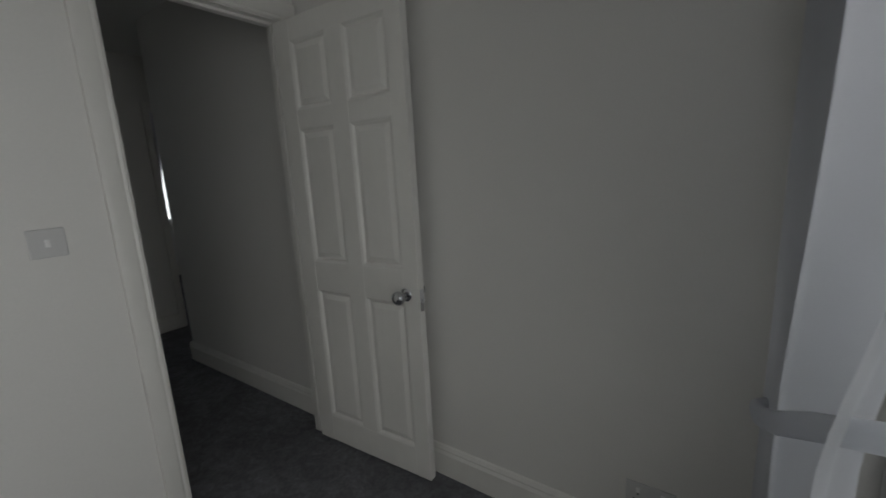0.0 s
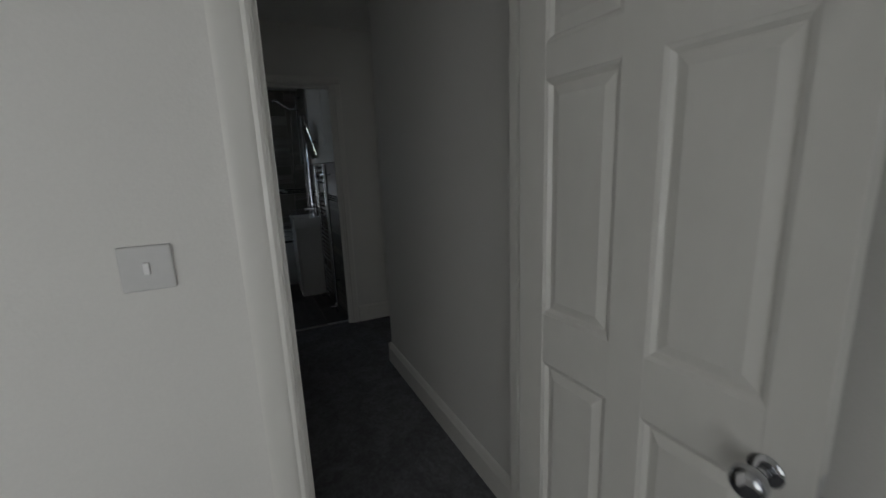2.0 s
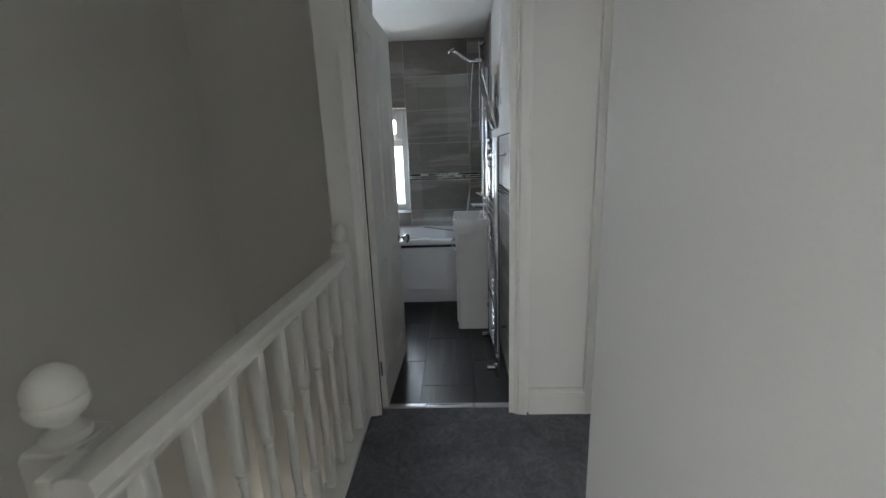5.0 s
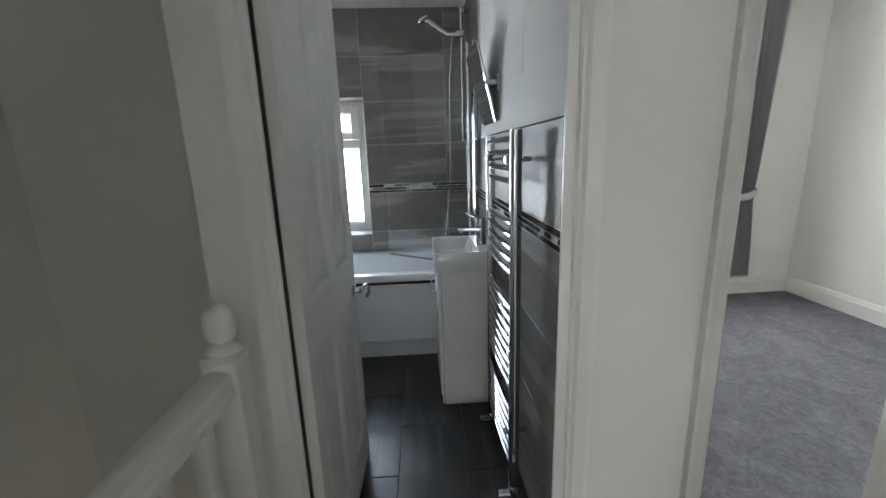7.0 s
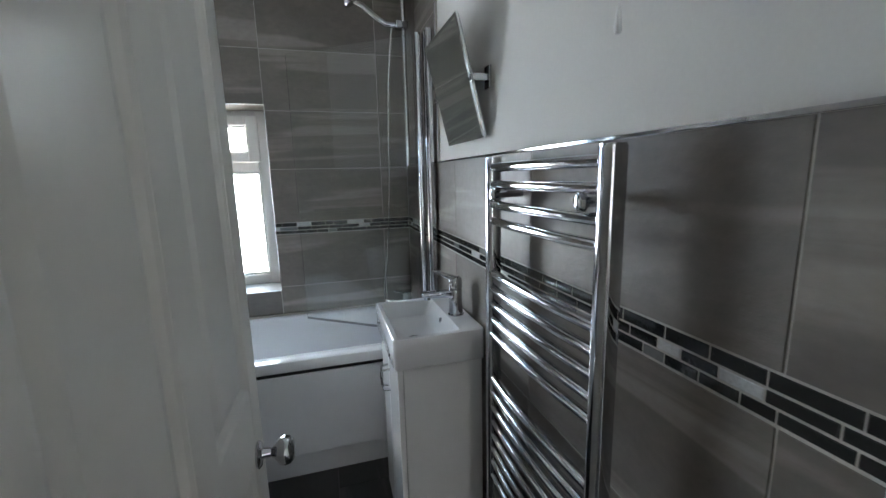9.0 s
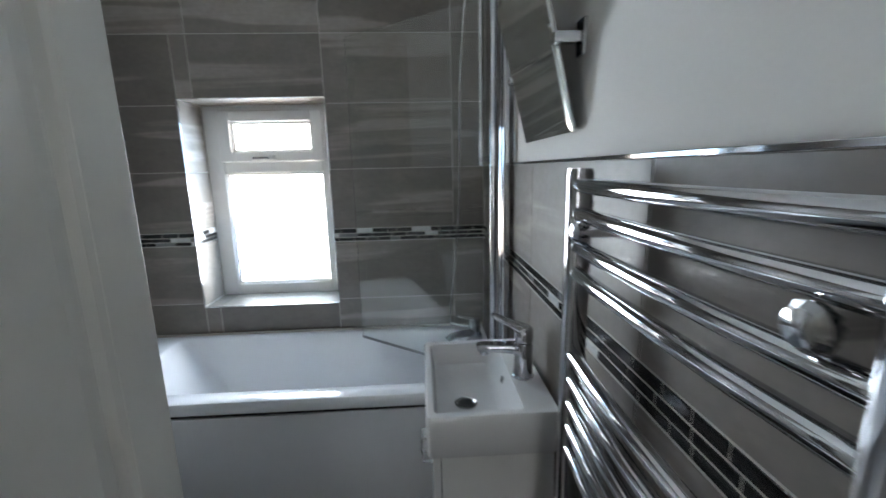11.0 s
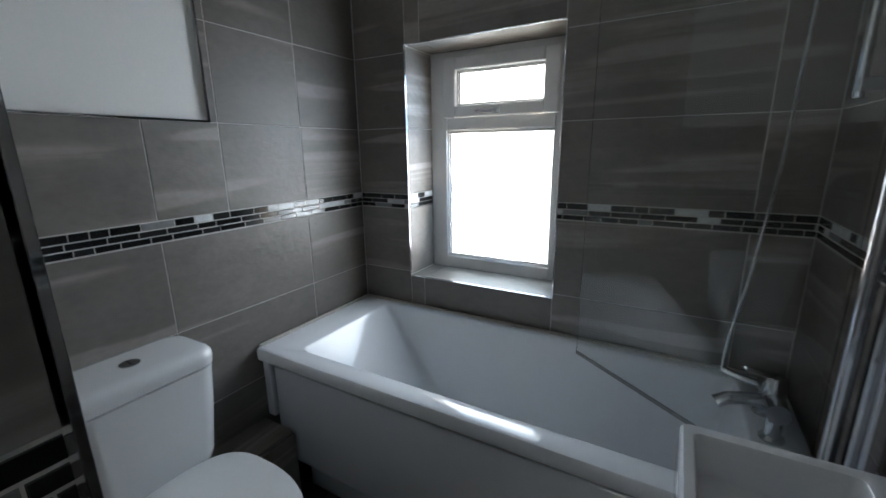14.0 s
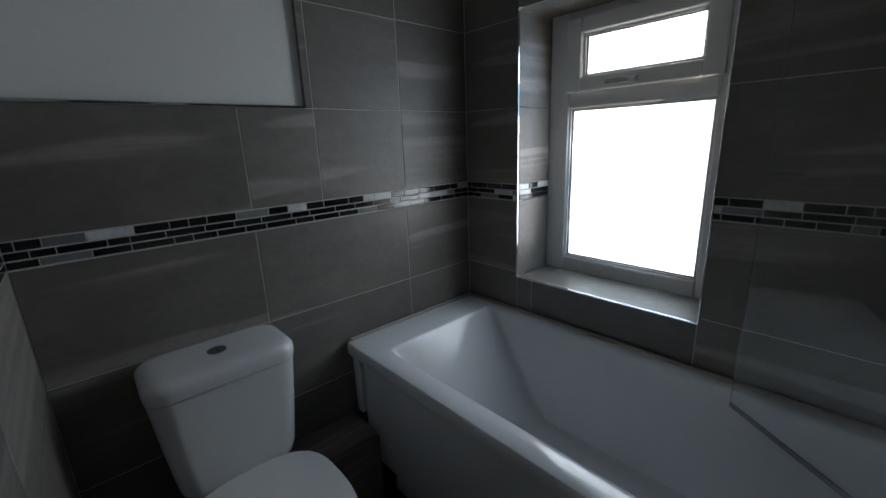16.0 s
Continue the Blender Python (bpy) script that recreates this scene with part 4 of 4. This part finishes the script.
# towel radiator
rail = thing("towel_radiator", (-4.42, 1.26, 0.12), "tall chrome ladder towel radiator on the tiled wall", "towel radiator")
UPRIGHT = [(-0.0165, 0.016), (-0.0175, 0.013), (-0.0175, -0.006), (-0.0165, -0.0105), (-0.0125, -0.0150), (-0.0075, -0.0172), (0, -0.0180),
           (0.0075, -0.0172), (0.0125, -0.0150), (0.0165, -0.0105), (0.0175, -0.006), (0.0175, 0.013), (0.0165, 0.016)]
for x in (-4.190, -4.640):
    part("upright", extruded([(x + u, 1.252 + v, 0.10) for u, v in UPRIGHT], (0, 0, 1.284)), CHROME, rail, smooth=True)
    part("end_cap", extruded([(x + u * 0.93, 1.252 + v * 0.93, 1.384) for u, v in UPRIGHT], (0, 0, 0.003)), CHROME, rail)
    for z in (0.30, 1.297):
        part("wall_bracket", tube([(x - 0.045 * (1 if x > -4.4 else -1), 1.232, z), (x - 0.045 * (1 if x > -4.4 else -1), 1.312, z)], 0.009, 14), CHROME, rail, smooth=True)
        part("bracket_cap", lathe(((0.009, 0), (0.0155, 0.002), (0.016, 0.008), (0.012, 0.013), (0.003, 0.015)), pose(x - 0.045 * (1 if x > -4.4 else -1), 1.239, z, 90), 18), CHROME, rail, smooth=True)
    part("valve", lathe(((0.010, 0.0), (0.010, 0.030), (0.016, 0.034), (0.016, 0.062), (0.020, 0.066), (0.020, 0.085), (0.012, 0.10)), pose(x, 1.252, 0.0), 16), CHROME, rail, smooth=True)
    part("valve_head", tube([(x, 1.245, 0.060), (x, 1.205, 0.060), (x, 1.195, 0.060)], 0.017, 14), CHROME, rail, smooth=True)
BARS = [1.362, 1.320, 1.270, 1.228] + [1.090 - 0.0425 * k for k in range(5)] + [0.790 - 0.0425 * k for k in range(8)] + [0.385 - 0.0425 * k for k in range(6)]
bar_mesh = mesh_of("bar", tube([(-4.640, 1.250, 0), (-4.53, 1.243, 0), (-4.42, 1.241, 0), (-4.31, 1.243, 0), (-4.190, 1.250, 0)], 0.011, 14), CHROME, True)
for z in BARS:
    ob = new("bar", bar_mesh)
    ob.parent, ob.matrix_basis = rail, Matrix.Translation(Vector((0, 0, z)) - Vector((-4.42, 1.26, 0.12)))

# pull cord
cord = thing("pull_cord", (-4.225, 1.28, 1.55), "white light pull cord with a small plastic pull", "light pull")
part("string", tube([(-4.225, 1.28, 1.587), (-4.225, 1.28, HB)], 0.0013, 6), UPVC, cord)
part("pull", lathe(((0.002, 0.036), (0.0035, 0.030), (0.0055, 0.012), (0.006, 0.002), (0.004, -0.003)), pose(-4.225, 1.28, 1.555), 14), UPVC, cord, smooth=True)
part("ceiling_switch", lathe(((0.038, 0), (0.038, 0.02), (0.020, 0.026)), pose(-4.225, 1.28, HB, 180), 22), UPVC, cord, smooth=True)

# toilet
toilet = thing("toilet", (-4.955, 0.0, 0), "white close-coupled ceramic toilet with closed lid", "toilet")
CX = -4.957
bm = bmesh.new()
rings = [ring(bm, CX - 0.110, CX + 0.110, -0.330, -0.195, 0.045, 0.392), ring(bm, CX - 0.132, CX + 0.132, -0.342, -0.180, 0.05, 0.398), ring(bm, CX - 0.146, CX + 0.146, -0.350, -0.171, 0.05, 0.414), ring(bm, CX - 0.153, CX + 0.153, -0.352, -0.168, 0.05, 0.440), ring(bm, CX - 0.168, CX + 0.168, -0.354, -0.162, 0.05, 0.58), ring(bm, CX - 0.179, CX + 0.179, -0.356, -0.157, 0.052, 0.708), ring(bm, CX - 0.173, CX + 0.173, -0.354, -0.163, 0.05, 0.7095)]
part("cistern", bridged(bm, rings, True), CERAMIC, toilet, smooth=True)
bm = bmesh.new()
rings = [ring(bm, CX - 0.173, CX + 0.173, -0.354, -0.163, 0.05, 0.7125), ring(bm, CX - 0.1815, CX + 0.1815, -0.357, -0.1545, 0.053, 0.7150), ring(bm, CX - 0.183, CX + 0.183, -0.357, -0.153, 0.054, 0.735), ring(bm, CX - 0.181, CX + 0.181, -0.357, -0.155, 0.053, 0.748), ring(bm, CX - 0.174, CX + 0.174, -0.355, -0.162, 0.050, 0.757), ring(bm, CX - 0.163, CX + 0.163, -0.350, -0.173, 0.045, 0.762), ring(bm, CX - 0.140, CX + 0.140, -0.335, -0.195, 0.035, 0.7635)]
part("cistern_lid", bridged(bm, rings, True), CERAMIC, toilet, smooth=True)
button = part("flush_button", lathe(((0.024, 0), (0.024, 0.004), (0.020, 0.006), (0.003, 0.005)), pose(CX, -0.255, 0.7625), 22), CHROME, toilet, "chrome dual flush button", True)
part("button_split", boxes((CX - 0.001, CX + 0.001, -0.273, -0.237, 0.7675, 0.7692)), BLACK, button)


def oval(bm, w, back, front, z, n=40):
    """A seat outline: square at the back, round at the front."""
    out = []
    for k in range(n):
        a = 2 * math.pi * k / n
        c, s = math.cos(a), math.sin(a)
        y = (front - (back + 0.20)) * s + back + 0.20 if s > 0 else 0.20 * math.copysign(abs(s) ** 0.55, s) + back + 0.20
        x = w * math.copysign(abs(c) ** (1.0 if s > 0 else 0.75), c)
        out.append(bm.verts.new((CX + x, y, z)))
    return out


bm = bmesh.new()
rings = [oval(bm, 0.10, -0.25, 0.10, 0.0), oval(bm, 0.105, -0.25, 0.11, 0.02), oval(bm, 0.10, -0.25, 0.09, 0.16), oval(bm, 0.165, -0.22, 0.24, 0.33), oval(bm, 0.178, -0.20, 0.285, 0.385), oval(bm, 0.176, -0.20, 0.283, 0.398)]
part("pan", bridged(bm, rings, True), CERAMIC, toilet, smooth=True)
bm = bmesh.new()
part("seat", bridged(bm, [oval(bm, 0.178, -0.165, 0.288, 0.399), oval(bm, 0.183, -0.17, 0.293, 0.404), oval(bm, 0.182, -0.17, 0.292, 0.413)], True), UPVC, toilet, smooth=True)
bm = bmesh.new()
part("lid", bridged(bm, [oval(bm, 0.181, -0.17, 0.292, 0.4145), oval(bm, 0.186, -0.172, 0.297, 0.419), oval(bm, 0.185, -0.171, 0.295, 0.428), oval(bm, 0.172, -0.16, 0.278, 0.435), oval(bm, 0.12, -0.12, 0.22, 0.438)], True), UPVC, toilet, smooth=True)
for dx in (-0.075, 0.075):
    part("seat_hinge", tube([(CX + dx - 0.02, -0.168, 0.412), (CX + dx + 0.02, -0.168, 0.412)], 0.012, 12), CHROME, toilet, smooth=True)

# ---- tiles, mosaic and trims ----
tile_meshes = {}


def piece(name, parent, m, w, h, deep, mat, bev):
    key = (round(w, 3), round(h, 3), mat.name)
    if key not in tile_meshes:
        bm = bmesh.new()
        loops = [[bm.verts.new((sx * (w / 2 - i), y, sz * (h / 2 - i))) for sx, sz in ((-1, -1), (1, -1), (1, 1), (-1, 1))] for i, y in ((0, 0), (0, -deep + bev), (bev, -deep))]
        tile_meshes[key] = mesh_of(name, bridged(bm, loops), mat)
    ob = new(name, tile_meshes[key])
    ob.parent, ob.matrix_basis = parent, m
    return ob


def on_wall(axis, place, u, z):
    """The pose of a piece on a wall: axis names the way that the wall faces."""
    if axis == "-y":
        return pose(u, place, z)
    if axis == "+y":
        return pose(u, place, z, 0, 0, 180)
    if axis == "+x":
        return pose(place, u, z, 0, 0, 90)
    return pose(place, u, z, 0, 0, -90)


def less_window(r):
    """A span (u0, u1, z0, z1) without the window's opening."""
    u0, u1, z0, z1 = r
    if u1 <= WY0 or u0 >= WY1 or z1 <= WZ0 or z0 >= WZ1:
        return [r]
    out = []
    if u0 < WY0:
        out.append((u0, WY0, z0, z1))
    if u1 > WY1:
        out.append((WY1, u1, z0, z1))
    a, b = max(u0, WY0), min(u1, WY1)
    if z0 < WZ0:
        out.append((a, b, z0, WZ0))
    if z1 > WZ1:
        out.append((a, b, WZ1, z1))
    return out


LOW = [(0.0, 0.160), (0.160, 0.455), (0.455, 0.750), (0.750, 1.045), (1.111, 1.400)]
HIGH = [(1.400, 1.702), (1.702, 2.006), (2.006, 2.315)]
grouts = {}


def tiled(parent, axis, place, joints, rows, cut=None):
    """Rows of tiles on a wall, with grout behind."""
    spans = []
    for z0, z1 in rows:
        js = joints(z0) if callable(joints) else joints
        for u0, u1 in zip(js, js[1:]):
            for a, b, c, d in (cut((u0, u1, z0, z1)) if cut else [(u0, u1, z0, z1)]):
                if b - a > 0.012 and d - c > 0.012:
                    piece("tile", parent, on_wall(axis, place, (a + b) / 2, (c + d) / 2), b - a - 0.0027, d - c - 0.0027, T, TILE, 0.0012)
                    spans.append((a, b, c, d))
    grouts.setdefault((parent.name, axis, place), (parent, []))[1].extend(spans)


def mosaic(parent, axis, place, u0, u1):
    """Three courses of little glass bricks with broken joints."""
    for z, h in ((1.0565, 0.0165), (1.0765, 0.0165), (1.0985, 0.0205)):
        u = u0 + 0.001
        first_one = True
        while u < u1 - 0.006:
            w = random.choice((0.042, 0.058, 0.074, 0.074, 0.090))
            if first_one:
                w, first_one = random.choice((0.02, 0.034, 0.058)), False
            w = min(w, u1 - 0.001 - u)
            if w > 0.006:
                piece("mosaic_tile", parent, on_wall(axis, place, u + w / 2, z), w, h, T, MOSAIC, 0.0012)
            u += w + 0.0025
    grouts.setdefault((parent.name, axis, place), (parent, []))[1].append((u0, u1, 1.045, 1.111))


def left_joints(z):
    if z >= 1.39:
        return [XB, -5.705, -5.365, -5.336]
    if z > 1.1:
        return [XB, -5.705, -5.365, -5.138, XN]
    return [XB, -5.705, -5.138, XN]


tiled(wall_left, "+y", YL - T, left_joints, LOW + HIGH)
mosaic(wall_left, "+y", YL - T, XB, XN)
tiled(wall_back, "+x", XB - T, [YL, -0.020, 0.574, 1.168, YR], LOW + HIGH, less_window)
mosaic(wall_back, "+x", XB - T, YL, WY0)
mosaic(wall_back, "+x", XB - T, WY1, YR)
tiled(wall_right, "-y", YR + T, lambda z: [XB, -5.750, -5.380] if z >= 1.39 else [XB, -5.750, -5.155, -4.560, -3.965, XD - 0.006], LOW + HIGH)
mosaic(wall_right, "-y", YR + T, XB, XD - 0.006)
tiled(wall_nib, "-x", XN + T, [YL, 0.120, YN], LOW)
mosaic(wall_nib, "-x", XN + T, YL, YN)
tiled(wall_nib, "+y", YN - T, [XN, -4.290, XD - 0.122], LOW)
mosaic(wall_nib, "+y", YN - T, XN, XD - 0.122)
tiled(boxing, "+y", -0.205, [-5.395, -5.1, XN], [(0.0, 0.275)])
for u0, u1 in ((-5.395, -5.1), (-5.1, XN)):
    piece("tile", boxing, pose((u0 + u1) / 2, (YL - 0.205) / 2, 0.275, -90), u1 - u0 - 0.003, -0.205 - YL - 0.003, T, TILE, 0.0012)

# window recess: tiled cheeks, head and sill
XW = -6.262
for axis, place in (("+y", WY0 - T), ("-y", WY1 + T)):
    for z0, z1 in ((WZ0, 1.045), (1.111, 1.400), (1.400, WZ1)):
        piece("tile", wall_back, on_wall(axis, place, (XW + XB) / 2, (z0 + z1) / 2), XB - XW - 0.002, z1 - z0 - 0.003, T, TILE, 0.0012)
    for z, h in ((1.0565, 0.0165), (1.0765, 0.0165), (1.0985, 0.0205)):
        u = XW + 0.002
        while u < XB - 0.01:
            w = min(random.choice((0.042, 0.058, 0.074)), XB - 0.002 - u)
            if w > 0.006:
                piece("mosaic_tile", wall_back, on_wall(axis, place, u + w / 2, z), w, h, T, MOSAIC, 0.0012)
            u += w + 0.0025
for y0, y1 in ((WY0, -0.02), (-0.02, WY1)):
    piece("tile", wall_back, pose((XW + XB) / 2, (y0 + y1) / 2, WZ0 - T, -90, 0, 90), y1 - y0 - 0.003, XB - XW - 0.002, T, TILE, 0.0012)
    piece("tile", wall_back, pose((XW + XB) / 2, (y0 + y1) / 2, WZ1 + T, 90, 0, 90), y1 - y0 - 0.003, XB - XW - 0.002, T, TILE, 0.0012)

for (owner, axis, place), (parent, spans) in grouts.items():
    g = T - 0.0014
    bm = bmesh.new()
    for a, b, c, d in spans:
        if axis == "-y":
            box_span = (a, b, place - g, place, c, d)
        elif axis == "+y":
            box_span = (a, b, place, place + g, c, d)
        elif axis == "+x":
            box_span = (place, place + g, a, b, c, d)
        else:
            box_span = (place - g, place, a, b, c, d)
        x0, x1, y0, y1, z0, z1 = box_span
        bmesh.ops.create_cube(bm, size=1, matrix=Matrix.Translation(((x0 + x1) / 2, (y0 + y1) / 2, (z0 + z1) / 2)) @ Matrix.Diagonal((x1 - x0, y1 - y0, z1 - z0, 1)))
    part("grout", bm, DARK_GROUT if parent is boxing else GROUT, parent)

# chrome edge trims
e = 0.004
for name, span in (("trim_right", (-5.380, XD - 0.006, YR - e, YR + 0.002, 1.399, 1.406)), ("trim_right_upright", (-5.382, -5.375, YR - e, YR + 0.002, 1.400, HB)),
                   ("trim_left", (-5.336, XN, YL - 0.002, YL + e, 1.399, 1.406)), ("trim_left_upright", (-5.340, -5.332, YL - 0.002, YL + e, 1.400, HB)),
                   ("trim_corner", (XN - 0.003, XN + 0.005, YN - 0.005, YN + 0.003, 0.0, 1.404)), ("trim_corner_top", (XN - e, XN + 0.002, YL, YN, 1.399, 1.406)),
                   ("trim_window_left", (XB - 0.004, XB + 0.003, WY0 - 0.004, WY0 + 0.0005, WZ0, WZ1)), ("trim_window_right", (XB - 0.004, XB + 0.003, WY1 - 0.0005, WY1 + 0.004, WZ0, WZ1)),
                   ("trim_window_head", (XB - 0.004, XB + 0.003, WY0, WY1, WZ1 - 0.0005, WZ1 + 0.004)), ("trim_window_sill", (XB - 0.004, XB + 0.004, WY0, WY1, WZ0 - 0.004, WZ0 + 0.0005))):
    tagged(part(name, boxes(span, bevel=0.001), CHROME), "thin chrome tile edge trim", "tile trim", kind="structure")

# floor tiles in broken bond
for k, (y0, y1) in enumerate(((YL, -0.105), (-0.105, 0.200), (0.200, 0.505), (0.505, 0.810), (0.810, 1.115), (1.115, YR))):
    x = XD - 0.072 if y1 > 0.55 else XN + 0.018
    step_at = -4.100 if k % 2 == 0 else -4.385
    while x > XB + 0.02:
        while step_at > x - 0.02:
            step_at -= 0.610
        nxt = max(step_at, XB)
        piece("tile", floor_bath, pose((x + nxt) / 2, (y0 + y1) / 2, -0.008, -90), x - nxt - 0.003, y1 - y0 - 0.003, 0.008, FLOOR_TILE, 0.001)
        x = nxt
